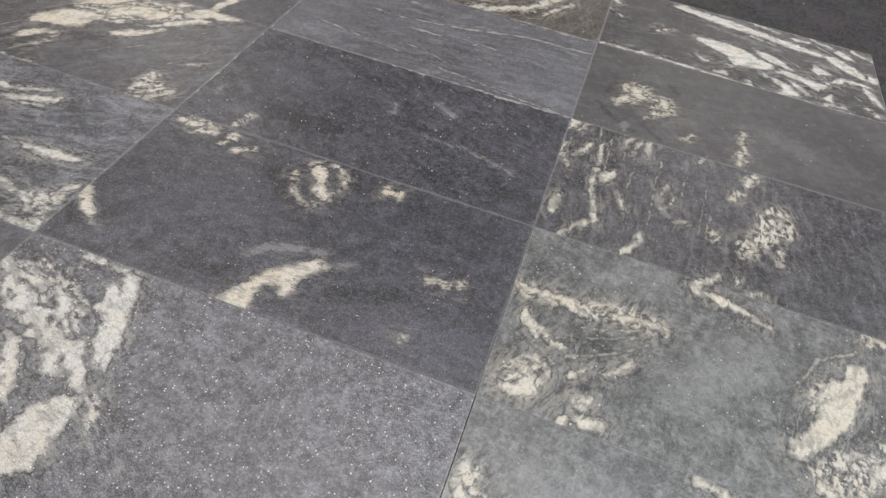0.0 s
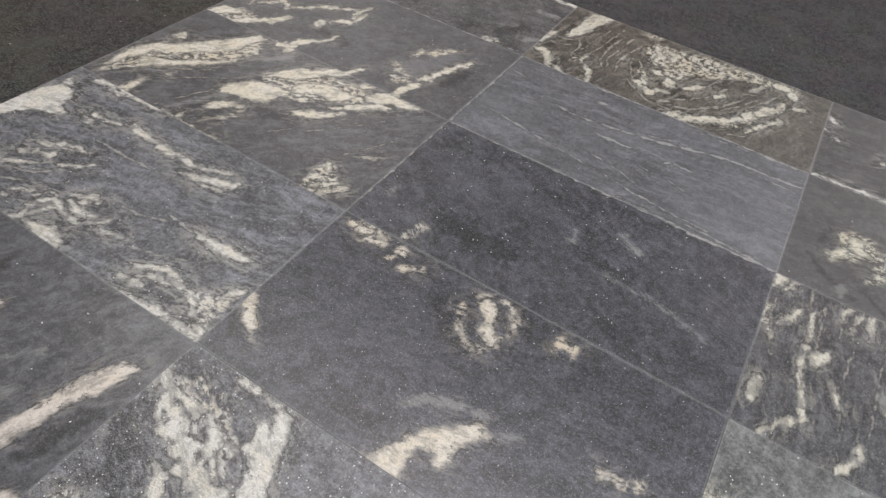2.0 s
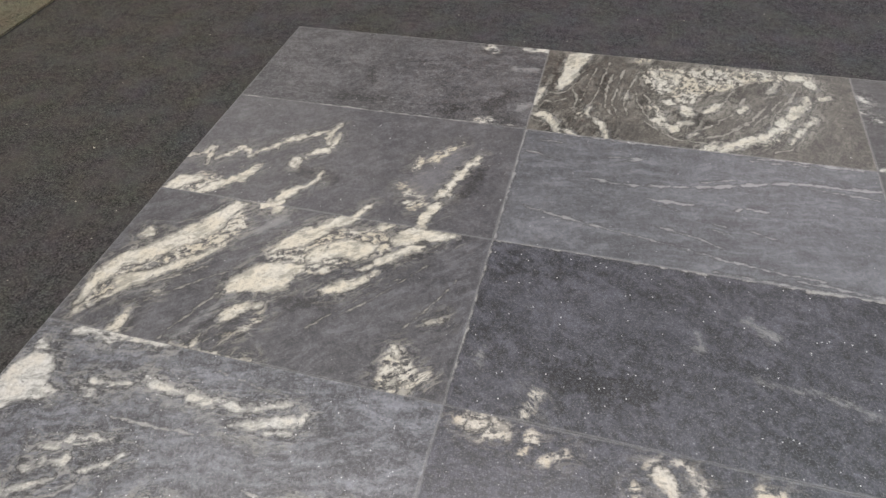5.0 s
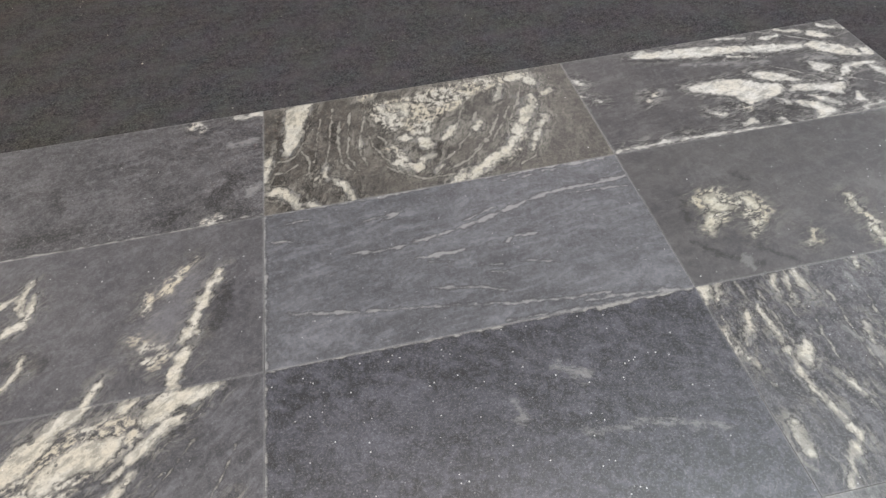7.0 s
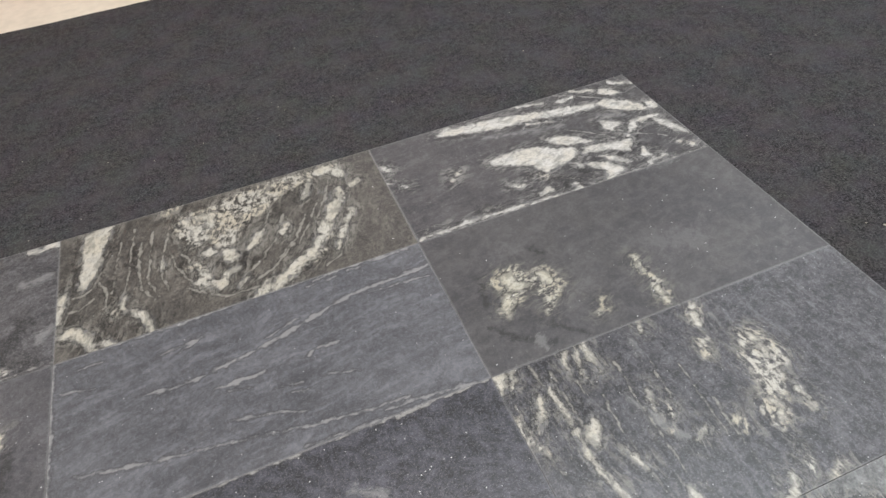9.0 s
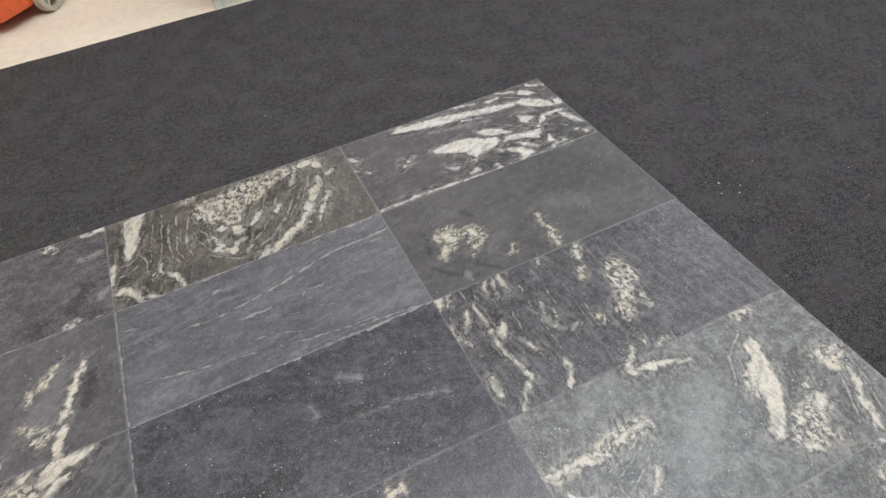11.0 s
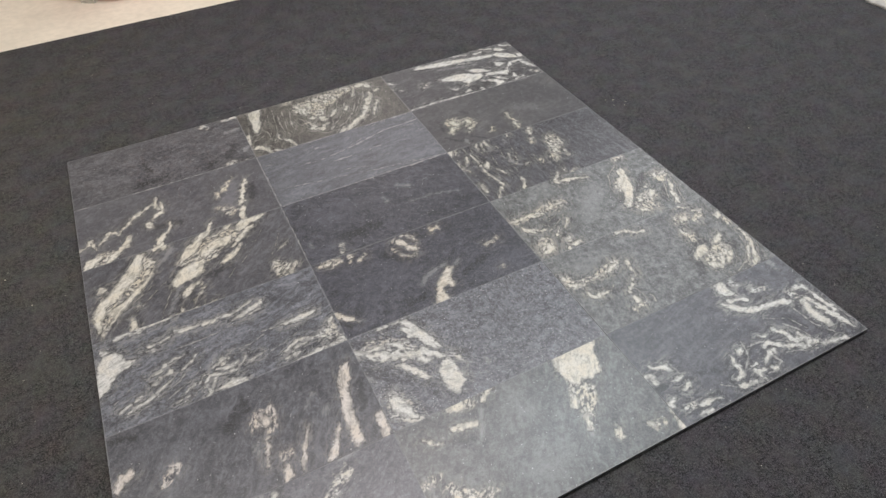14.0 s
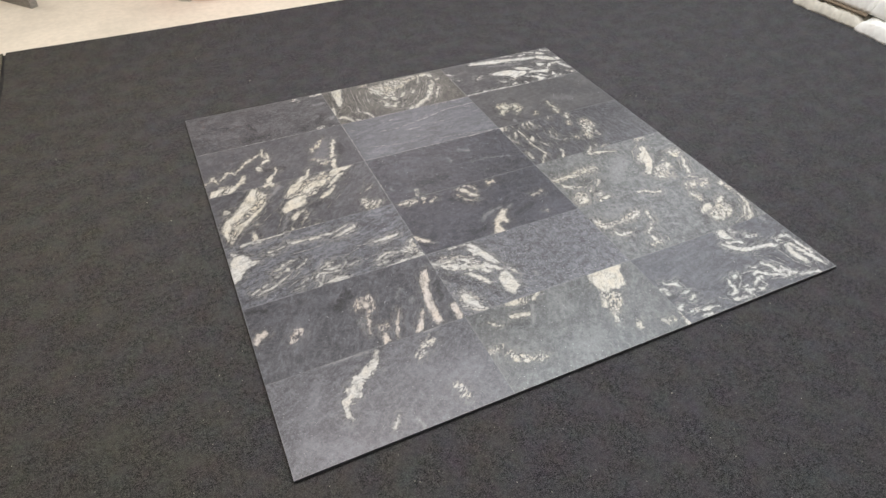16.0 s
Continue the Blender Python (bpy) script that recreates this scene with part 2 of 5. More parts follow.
        tone = m.mix(m.smooth(lump, 0.50, 0.70, 0, 0.22 * self.grain), tone, self.haze)
        tone = m.mix(m.smooth(blotch, 0.50, 0.62, 0, 0.52 * self.smudge), tone, self.haze)
        tone = m.mix(m.smooth(blotch, 0.50, 0.39, 0, 0.60 * self.smudge), tone, dusk)
        tone = m.mix(m.smooth(streaks, 0.51, 0.66, 0, self.streak), tone, self.haze)
        tone = m.mix(m.smooth(streaks, 0.49, 0.34, 0, self.streak), tone, dusk)
        if self.strokes["faint"]:
            edge = ragged("faint", (clot, 110), (grit, 110), (blotch, 110))
            tone = m.mix(m.smooth(edge, 20, -34, 0, 0.42), tone, self.haze)
        if self.strokes["dark"] or self.patches["dark"]:
            edge = ragged("dark", (lump, 18), (grit, 18), (drift, 20))
            tone = m.mix(m.smooth(edge, 7, -6, 0, 0.74), tone, dusk)
        # bands that fold round the veins
        near = read("near")
        fold = m.tree.nodes.new("ShaderNodeCombineXYZ")
        m.link(fold.inputs[0], m.math("MULTIPLY_ADD", near, 0.0026, m.math("MULTIPLY_ADD", cloud, 0.2, m.math("MULTIPLY", streaks, 0.12))))
        bands = m.noise(m.vec("ADD", fold.outputs[0], m.vec("SCALE", q, None, 0.3)), 44, 4, 0.7)
        reach = m.smooth(near, 28, 3, 0, self.band)
        tone = m.mix(m.math("MULTIPLY", m.smooth(bands, 0.52, 0.60), reach), tone, shade(pale_tone, 0.38))
        tone = m.mix(m.math("MULTIPLY", m.smooth(bands, 0.48, 0.40), reach), tone, dusk)
        # slivers of vein drawn out along the grain
        swirl = m.noise(m.turn(bent, self.flow, (1.0, 0.34, 1.0)), 34, 5, 0.7, distort=0.9)
        zone = m.smooth(near, 34, 1, 0.0, min(1.0, self.band * 1.1))
        tone = m.mix(m.math("MULTIPLY", zone, m.smooth(swirl, 0.51, 0.61)), tone, shade(pale_tone, 0.40))
        tone = m.mix(m.math("MULTIPLY", zone, m.smooth(swirl, 0.49, 0.40, 0, 0.8)), tone, dusk)
        # grains
        tone = m.mix(m.smooth(grit, 0.53, 0.66, 0, 0.34 * self.grain), tone, self.haze)
        tone = m.mix(m.smooth(grit, 0.47, 0.34, 0, 0.38 * self.grain), tone, dusk)
        tone = m.mix(m.smooth(crystal, 0.55, 0.9, 0, 0.20 * self.grain), tone, self.haze)
        tone = m.mix(m.smooth(crystal, 0.45, 0.1, 0, 0.22 * self.grain), tone, dusk)
        # the pale mineral itself
        warm = tuple(c * k for c, k in zip(pale_tone, (0.96, 0.90, 0.79)))
        pale = m.mix(m.smooth(m.noise(q, 20, 4, 0.65), 0.42, 0.58), pale_tone, warm)
        pale = m.mix(m.smooth(fine, 0.47, 0.36, 0, 0.35), pale, shade(pale_tone, 0.5))
        if self.strokes["wisp"]:
            edge = ragged("wisp", (drift, 40), (grit, 26), (blotch, 22))
            tone = m.mix(m.smooth(edge, 6, -8, 0, 0.62), tone, (sum(pale_tone) * 0.15,) * 3)
        if self.strokes["line"]:
            edge = ragged("line", (drift, 7), (grit, 5), (blotch, 10))
            tone = m.mix(m.smooth(edge, 3.5, 1.0, 0, 0.4), tone, dusk)
            tone = m.mix(m.smooth(edge, 1.2, -2.6, 0, 0.7), tone, shade(pale_tone, 0.66))
        if self.strokes["mottle"] or self.patches["mottle"]:
            edge = ragged("mottle", (lump, 16), (grit, 10))
            spread = m.smooth(edge, 6.0, -6.0)
            grainy = m.math("MULTIPLY_ADD", clot, 0.40, m.math("MULTIPLY_ADD", drift, 0.40, m.math("MULTIPLY", grit, 0.20)))
            tone = m.mix(m.math("MULTIPLY", spread, m.smooth(grainy, 0.48, 0.42, 0.0, 0.5)), tone, dusk)
            tone = m.mix(m.math("MULTIPLY", spread, m.smooth(grainy, 0.45, 0.50, 0.0, 0.8)), tone, shade(pale_tone, 0.40))
            tone = m.mix(m.math("MULTIPLY", spread, m.smooth(grainy, 0.485, 0.54, 0.0, 0.85)), tone, pale)
        if self.strokes["pale"] or self.patches["pale"]:
            edge = ragged("pale", (clot, 13), (drift, 17), (grit, 11))
            # a veil of ground vein, dark minerals clotted along the rim, then the layered body
            veil = m.math("MULTIPLY", m.smooth(edge, 9.0, 0.5), m.smooth(drift, 0.44, 0.60, 0.06, 0.75))
            tone = m.mix(veil, tone, (sum(pale_tone) * 0.15,) * 3)
            rim = m.math("MULTIPLY", m.smooth(edge, 6.0, 1.8), m.smooth(lump, 0.43, 0.55, 0.05, 0.95))
            tone = m.mix(rim, tone, dusk)
            layers = m.noise(m.turn(bent, self.flow, (1.0, 0.45, 1.0)), 30, 6, 0.72)
            deep = m.smooth(edge, 0.5, -6.0)
            grey = tuple(c * k for c, k in zip(pale_tone, (0.44, 0.45, 0.44)))
            body = m.mix(deep, shade(pale_tone, 0.64), m.mix(0.4, pale, shade(pale_tone, 1.08)))
            veined = m.math("MULTIPLY_ADD", deep, -0.05, layers)
            body = m.mix(m.smooth(veined, 0.43, 0.56, 0, 0.8), body, grey)
            body = m.mix(m.smooth(crystal, 0.5, 0.15, 0, 0.25), body, shade(pale_tone, 0.6))
            holes = m.math("MULTIPLY_ADD", deep, -0.10, m.math("MULTIPLY_ADD", clot, 0.7, m.math("MULTIPLY", grit, 0.3)))
            body = m.mix(m.smooth(holes, 0.50, 0.56, 0, 0.9), body, shade(base, 0.7))
            tone = m.mix(m.smooth(edge, 2.6, -0.6, 0, 0.82), tone, m.mix(m.smooth(grit, 0.44, 0.56), shade(pale_tone, 0.30), shade(pale_tone, 0.52)))
            tone = m.mix(m.math("MULTIPLY", m.smooth(edge, 0.8, -3.2), m.smooth(grit, 0.36, 0.54, 0.6, 0.97)), tone, body)
        tone = m.mix(m.smooth(fine, 0.48, 0.36, 0.0, min(0.4, 0.22 * self.grain)), tone, m.mix(0.7, tone, (0, 0, 0)))
        tone = m.mix(m.smooth(fine, 0.53, 0.64, 0.0, 0.15 * self.grain), tone, (0.42, 0.42, 0.42))
        # flakes of mica: whitish specks, their glints put into the colour
        dist, rnd = m.cells(q, 320)
        pick = m.vec("DOT_PRODUCT", rnd, (1, 0, 0))
        flake = m.math("MULTIPLY", m.smooth(m.math("MULTIPLY_ADD", m.vec("DOT_PRODUCT", rnd, (0, 0, 1)), 0.22, dist), 0.44, 0.22), m.smooth(pick, 1.0 - 0.035 * self.speck, 1.004 - 0.035 * self.speck))
        tone = m.mix(m.math("MULTIPLY", flake, m.smooth(m.vec("DOT_PRODUCT", rnd, (0, 1, 0)), 0.1, 1.0, 0.1, 0.9)), tone, (0.8, 0.8, 0.8))
        # scuffed, dusty arrises
        xyz = m.tree.nodes.new("ShaderNodeSeparateXYZ")
        m.link(xyz.inputs[0], m.local)
        ex = m.math("MINIMUM", xyz.outputs[0], m.math("SUBTRACT", TILE_X, xyz.outputs[0]))
        ey = m.math("MINIMUM", xyz.outputs[1], m.math("SUBTRACT", TILE_Y, xyz.outputs[1]))
        rim = m.math("MULTIPLY_ADD", cloud, 0.006, m.math("MULTIPLY_ADD", lump, 0.004, m.math("ADD", m.math("MINIMUM", ex, ey), -0.005)))
        tone = m.mix(m.smooth(rim, 0.0032, 0.0004, 0, self.dust), tone, (0.36, 0.36, 0.355))
        # sawn sides: dark stone, with the shade along the edge put into its colour
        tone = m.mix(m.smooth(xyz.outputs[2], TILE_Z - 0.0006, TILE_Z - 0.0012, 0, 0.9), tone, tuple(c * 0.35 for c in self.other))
        height = m.math("MULTIPLY_ADD", grit, 0.7, fine)
        normal = m.bump(height, self.bump * min(1.0, self.grain), 0.0005)
        normal = m.bump(m.cells(q, 430)[0], min(1.0, 0.02 + 0.13 * self.speck), 0.0004, normal)
        rough = m.smooth(cloud, 0.35, 0.65, self.gloss - 0.01, self.gloss + 0.025)
        return m.done(tone, rough, normal)


def stone_tile(column, row, stone, label):
    """One loose-laid tile: sawn sides, slightly eased arrises, a fine grid on top that carries its veins."""
    ease, nx, ny = 0.0003, 280, 140
    def marks(length, n):
        return np.concatenate(([GAP / 2], np.linspace(GAP / 2 + ease, length - GAP / 2 - ease, n), [length - GAP / 2]))
    xs, ys = marks(TILE_X, nx), marks(TILE_Y, ny)
    cols, rows = len(xs), len(ys)
    gx, gy = np.meshgrid(xs, ys)
    gz = np.full(gx.shape, TILE_Z)
    gz[0, :], gz[-1, :], gz[:, 0], gz[:, -1] = (TILE_Z - ease,) * 4
    top = np.stack((gx, gy, gz), axis=-1).reshape(-1, 3)
    index = np.arange(cols * rows).reshape(rows, cols)
    ring = np.concatenate((index[0, :-1], index[:-1, -1], index[-1, :0:-1], index[:0:-1, 0]))
    foot = top[ring] * (1, 1, 0)
    low = np.arange(len(ring)) + len(top)
    faces = np.stack((index[:-1, :-1], index[:-1, 1:], index[1:, 1:], index[1:, :-1]), axis=-1).reshape(-1, 4).tolist()
    faces += np.stack((np.roll(ring, -1), ring, low, np.roll(low, -1)), axis=-1).tolist()
    faces.append(low[::-1].tolist())
    data = bpy.data.meshes.new("stone_tile")
    verts = np.concatenate((top, foot))
    data.from_pydata(verts.tolist(), [], faces)
    seed = 1 + column * 6 + row
    for name, values in stone.fields(verts[:, :2], seed).items():
        data.attributes.new(name, "FLOAT", "POINT").data.foreach_set("value", values.astype(np.float32))
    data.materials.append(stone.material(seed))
    ob = new("stone_tile", data)
    tilt = random.Random(column * 11 + row)
    slid = 0.0006 if (column, row) == (2, 1) else 0.0
    ob.matrix_world = pose(column * TILE_X + slid + tilt.uniform(-0.0001, 0.0001), row * TILE_Y + tilt.uniform(-0.0001, 0.0001),
                           0.0, 0, 0, tilt.uniform(-0.02, 0.02))
    return tagged(ob, label, "tile", "stone tiles laid as a floor sample")


# One look for each tile, by column (left to right) and row (near to far), then its veins.
CREAM, WHITE, ROSE, BUFF = (0.575, 0.548, 0.482), (0.57, 0.56, 0.53), (0.56, 0.515, 0.475), (0.50, 0.485, 0.415)
STONES = {
    (0, 0): Stone((0.0868, 0.0872, 0.0979), (0.0642, 0.0641, 0.0742), 30, 0.25, 1.4, 0.36, WHITE, grain=0.95, smudge=0.6),
    (0, 1): Stone((0.0671, 0.0682, 0.0772), (0.0474, 0.0481, 0.0556), 62, 0.35, 0.4, 0.34, ROSE, grain=0.9, smudge=0.6),
    (0, 2): Stone((0.0959, 0.0988, 0.1117), (0.0626, 0.0642, 0.0741), 14, 0.6, 1.4, 0.35, WHITE, band=1, grain=1.2, smudge=0.7),
    (0, 3): Stone((0.0750, 0.0741, 0.0814), (0.0532, 0.0531, 0.0597), 38, 0.35, 0.4, 0.36, CREAM, band=0.7, grain=0.7, smudge=0.45),
    (0, 4): Stone((0.0810, 0.0792, 0.0855), (0.0592, 0.0581, 0.0659), 40, 0.16, 0.3, 0.44, CREAM, band=0.35, grain=0.6, smudge=0.4),
    (0, 5): Stone((0.0652, 0.0631, 0.0670), (0.0395, 0.0391, 0.0443), 8, 0.4, 0.3, 0.50, WHITE, grain=1.3, smudge=0.6),
    (1, 0): Stone((0.0966, 0.0992, 0.0999), (0.0691, 0.0721, 0.0742), 55, 0.3, 1.6, 0.34, CREAM, grain=0.95, smudge=0.6),
    (1, 1): Stone((0.0898, 0.0912, 0.1030), (0.0642, 0.0652, 0.0742), 150, 0.25, 5.5, 0.33, WHITE, bump=0.55, band=0.75, grain=1.6, smudge=0.8),
    (1, 2): Stone((0.0458, 0.0465, 0.0579), (0.0320, 0.0335, 0.0411), 8, 0.3, 1.7, 0.35, (0.57, 0.53, 0.465), grain=1.3, smudge=0.75),
    (1, 3): Stone((0.0473, 0.0480, 0.0587), (0.0315, 0.0332, 0.0399), 155, 0.3, 0.75, 0.35, WHITE, grain=1.3, smudge=0.8),
    (1, 4): Stone((0.1030, 0.1055, 0.1170), (0.0815, 0.0835, 0.0930), 10, 0.3, 0.4, 0.36, (0.48, 0.48, 0.48), band=0.12, dust=0.3, grain=0.6, smudge=0.2),
    (1, 5): Stone((0.0860, 0.0794, 0.0700), (0.0506, 0.0476, 0.0443), 70, 0.35, 0.2, 0.38, (0.50, 0.485, 0.43), band=0.95, smudge=0.4),
    (2, 0): Stone((0.0710, 0.0721, 0.0834), (0.0542, 0.0552, 0.0649), 12, 0.3, 0.4, 0.36, WHITE, band=0.8, grain=0.6, smudge=0.5),
    (2, 1): Stone((0.1113, 0.1141, 0.1143), (0.0810, 0.0833, 0.0855), 70, 0.2, 1.0, 0.38, CREAM, band=0.9, grain=1, smudge=0.8),
    (2, 2): Stone((0.1133, 0.1171, 0.1164), (0.0850, 0.0873, 0.0886), 75, 0.2, 1.0, 0.38, CREAM, band=0.9, grain=1, smudge=0.8),
    (2, 3): Stone((0.0577, 0.0578, 0.0647), (0.0348, 0.0345, 0.0408), 95, 0.5, 0.8, 0.36, (0.545, 0.525, 0.465), band=0.65, grain=1.3, smudge=0.6),
    (2, 4): Stone((0.0710, 0.0691, 0.0711), (0.0523, 0.0511, 0.0556), 20, 0.12, 0.4, 0.43, BUFF, grain=0.35, smudge=0.35),
    (2, 5): Stone((0.0740, 0.0711, 0.0742), (0.0494, 0.0481, 0.0525), 12, 0.22, 0.2, 0.42, WHITE, band=0.8, dust=0.28, grain=0.5, smudge=0.35),
}
s = STONES[0, 0]
s.wisp(466, 295, 4.4, 506, 300, 4.5)
s.faint(527, 127, 40.3, 464, 114, 32.6)
s.pale(312, 283, 6.6, 299, 259, 9.8, 278, 233, 12.8, 250, 227, 12.6, 229, 205, 15.5, 209, 178, 15.1, 189, 160, 11.9, 179, 147, 5.9)
s.pale(180, 138, 4.4, 176, 115, 5.8, 184, 103, 4.3)
s.pale(292, 63, 2.9, 278, 44, 5.7, 272, 36, 4.2)
s.wisp(166, 299, 3.2, 227, 301, 6.6, 287, 294, 5)
s.faint(114, 211, 18, 70, 146, 19.9)
s.faint(145, 18, 40.2, 53, 74, 27)
s.faint(388, 180, 22.4, 456, 150, 22.4)
s.mottle(475, 86, 12.4, 481, 47, 10.6)
s.mottle(421, 224, 13.2, 470, 264, 13.7)
s.wisp(333, 36, 4.3, 344, 7, 4.2)
s.dark(330, 305, 8.5, 309, 254, 8.2)
s = STONES[0, 1]
s.pale_patch(553, 232, 575, 236, 568, 195, 549, 162, 541, 115, 536, 68, 534, 12, 516, 7, 509, 25, 511, 63, 515, 109, 526, 154, 533, 193)
s.pale(495, 81, 3.1, 473, 36, 6, 457, 9, 8.9)
s.pale_patch(579, 64, 599, 67, 599, 18, 589, -13, 575, 0, 577, 36)
s.mottle_patch(312, 182, 326, 204, 355, 198, 367, 211, 374, 187, 369, 151, 354, 130, 341, 137, 334, 160, 310, 154)
s.pale(336, 188, 6.4, 350, 161, 6.3)
s.pale(336, 121, 4.6, 321, 56, 2.9)
s.wisp(312, 116, 6, 307, 91, 4.5)
s.pale_patch(354, 47, 366, 41, 364, 7, 343, -2, 346, 25)
s.mottle(368, 66, 10.4, 359, 62, 8.9)
s.pale(429, 108, 2.3, 408, 63, 4.5, 387, 11, 2.9)
s.wisp(468, 187, 4.9, 442, 160, 3.2)
s.wisp(487, 135, 6.4, 476, 121, 4.8)
s.dark(14, 285, 9.2, 67, 269, 9.3)
s.dark(581, 166, 10.1, 563, 93, 9.6)
s.dark(306, 235, 16.2, 260, 182, 15.5)
s.faint(147, 188, 27.1, 119, 132, 28.8)
s.faint(56, 220, 11.9, 85, 222, 12.1)
s.mottle(137, 149, 11.7, 111, 128, 11.5)
s.faint(219, 243, 15.9, 262, 239, 16)
s.pale_patch(3, 157, 19, 189, 49, 189, 51, 175, 29, 160, 11, 145)
s.faint(140, 142, 26.1, 115, 101, 20.2)
s = STONES[0, 2]
s.pale_patch(-8, 115, -8, 145, 1, 179, 4, 218, 23, 247, 55, 248, 66, 228, 73, 207, 97, 198, 79, 181, 51, 172, 37, 153, 18, 127)
s.pale_patch(19, 246, 15, 270, 42, 254)
s.dark(73, 234, 6.8, 44, 269, 7.1, 63, 293, 6)
s.dark(132, 290, 4.6, 175, 299, 5.7, 210, 302, 3.4)
s.dark(102, 220, 6.6, 136, 219, 5.4)
s.dark(140, 249, 6.7, 172, 255, 5.5)
s.pale(55, 288, 4.8, 79, 296, 6, 108, 289, 4.7, 130, 293, 3.5)
s.pale(62, 299, 3.6, 109, 300, 4.7)
s.pale(123, 299, 4.7, 159, 296, 3.4, 204, 301, 3.4)
s.pale(117, 213, 3.3, 152, 205, 3.2)
s.pale(130, 224, 3.3, 155, 225, 3.2, 185, 231, 3.2)
s.pale(200, 245, 3.2, 228, 237, 5.3, 251, 238, 5.2, 278, 234, 5.1, 311, 231, 6.1)
s.wisp(202, 227, 3.2, 258, 219, 4.1, 327, 209, 3.9)
s.pale(312, 236, 3, 349, 233, 4, 383, 243, 3.9, 407, 253, 3)
s.pale_patch(345, 208, 363, 218, 395, 230, 419, 240, 433, 236, 422, 224, 398, 215, 373, 207)
s.pale(394, 208, 2.8, 424, 216, 2.8)
s.pale(427, 225, 2.8, 436, 245, 2.9)
s.pale(45, 54, 2.9, 69, 64, 2.9, 93, 74, 2.9)
s.pale(61, 43, 2.8, 98, 53, 3.8, 128, 67, 3.8, 155, 83, 2.8, 175, 96, 1.9)
s.pale(123, 127, 2, 146, 128, 4, 162, 145, 3, 189, 153, 3)
s.pale(124, 97, 2.9, 138, 101, 3.9, 143, 111, 2.9)
s.pale(154, 112, 2.9, 169, 115, 3.9, 171, 132, 2.9)
s.pale(195, 109, 1.9, 222, 125, 2.9, 238, 141, 1.9)
s.line(154, 66, 1.4, 186, 78, 1.8, 203, 93, 0.9)
s.pale(170, 139, 2, 210, 156, 2)
s.pale(167, 17, 1.7, 201, 23, 1.7)
s.pale(194, 37, 1.8, 223, 54, 1.8)
s.pale(241, 2, 2.5, 251, 11, 3.3, 242, 27, 3.4, 243, 43, 2.6, 256, 55, 3.5, 273, 55, 3.4)
s.pale(226, 47, 1.7, 237, 61, 1.8, 253, 66, 2.6)
s.pale(254, 17, 2.5, 263, 36, 2.5, 275, 53, 2.6, 298, 48, 2.5)
s.pale_patch(253, 8, 270, 13, 287, 17, 306, 24, 323, 19, 335, 11, 344, -1, 330, -4, 307, -3, 284, 3)
s.pale_patch(274, 68, 294, 70, 321, 70, 333, 73, 333, 65, 315, 57, 297, 54, 285, 57)
s.pale(298, 48, 2.5, 320, 48, 3.3, 339, 59, 2.5, 352, 81, 1.7)
s.pale(293, 95, 4.4, 310, 91, 3.5)
s.pale(271, 79, 2.6, 292, 90, 3.5)
s.pale(355, 59, 2.5, 374, 61, 2.5, 389, 66, 1.6)
s.mottle(296, 78, 7.8, 294, 89, 7.1)
s.dark(291, 49, 4.2, 330, 30, 5.7, 342, 16, 4.8)
s.dark(237, 48, 3.5, 253, 62, 3.5)
s.pale_patch(459, 132, 479, 137, 499, 137, 523, 143, 547, 143, 565, 138, 553, 130, 532, 127, 513, 122, 487, 123)
s.line(404, 136, 1.7, 447, 130, 1.7, 469, 127, 1.7)
s.pale(442, 17, 3, 460, 19, 3.7, 477, 21, 2.9)
s.pale(446, 40, 2.3, 463, 52, 3.1, 484, 61, 3.8, 498, 60, 3.8)
s.pale(465, 32, 2.3, 484, 46, 3, 501, 43, 2.2)
s.pale_patch(451, -2, 469, 1, 491, 6, 511, 10, 527, 12, 540, 12, 541, 2, 519, -3, 494, -5, 472, -6)
s.pale(540, 3, 3.5, 563, 7, 4.1, 582, 5, 4.1, 596, 8, 4)
s.mottle_patch(529, 52, 549, 60, 569, 69, 580, 82, 589, 93, 590, 64, 589, 45, 588, 27, 590, 10, 577, 10, 562, 27, 541, 40)
s.pale_patch(578, 19, 586, 29, 597, 28, 600, 11, 592, 5)
s.pale(518, 54, 3, 535, 51, 3.7, 554, 40, 3.6, 562, 27, 2.8)
s.pale(501, 57, 3, 521, 51, 3)
s.pale(571, 66, 3.7, 580, 82, 3.7, 589, 93, 3)
s.dark(510, 48, 6, 535, 36, 6.5, 559, 25, 5.6, 572, 16, 3.5)
s.dark(468, 20, 3, 502, 23, 3.6, 530, 23, 3.6)
s.dark(477, 88, 9.6, 529, 114, 8)
s.line(30, 82, 1.5, 75, 115, 1.5, 112, 135, 1.5)
s.line(147, 36, 1.4, 192, 55, 1.3, 241, 90, 1.4)
s.line(335, 106, 1.3, 374, 109, 1.3, 412, 123, 1.3)
s.line(189, 184, 1.5, 272, 184, 1.5, 337, 188, 1.4)
s.line(400, 56, 0.8, 453, 72, 1.2, 494, 89, 0.8)
s.wisp(327, 113, 2.7, 349, 103, 2.6)
s.line(294, 278, 1.1, 363, 266, 1, 420, 263, 1)
s = STONES[0, 3]
s.pale_patch(150, 295, 138, 269, 121, 243, 101, 219, 82, 196, 65, 168, 41, 151, 25, 134, 38, 108, 62, 125, 88, 137, 97, 154, 112, 176, 135, 189, 149, 208, 162, 227, 161, 252, 176, 293)
s.pale_patch(47, 92, 77, 110, 103, 124, 125, 145, 149, 166, 169, 188, 189, 211, 188, 192, 172, 170, 154, 144, 127, 123, 103, 99, 77, 79, 55, 76)
s.pale_patch(31, 183, 38, 207, 53, 203, 56, 187, 40, 177)
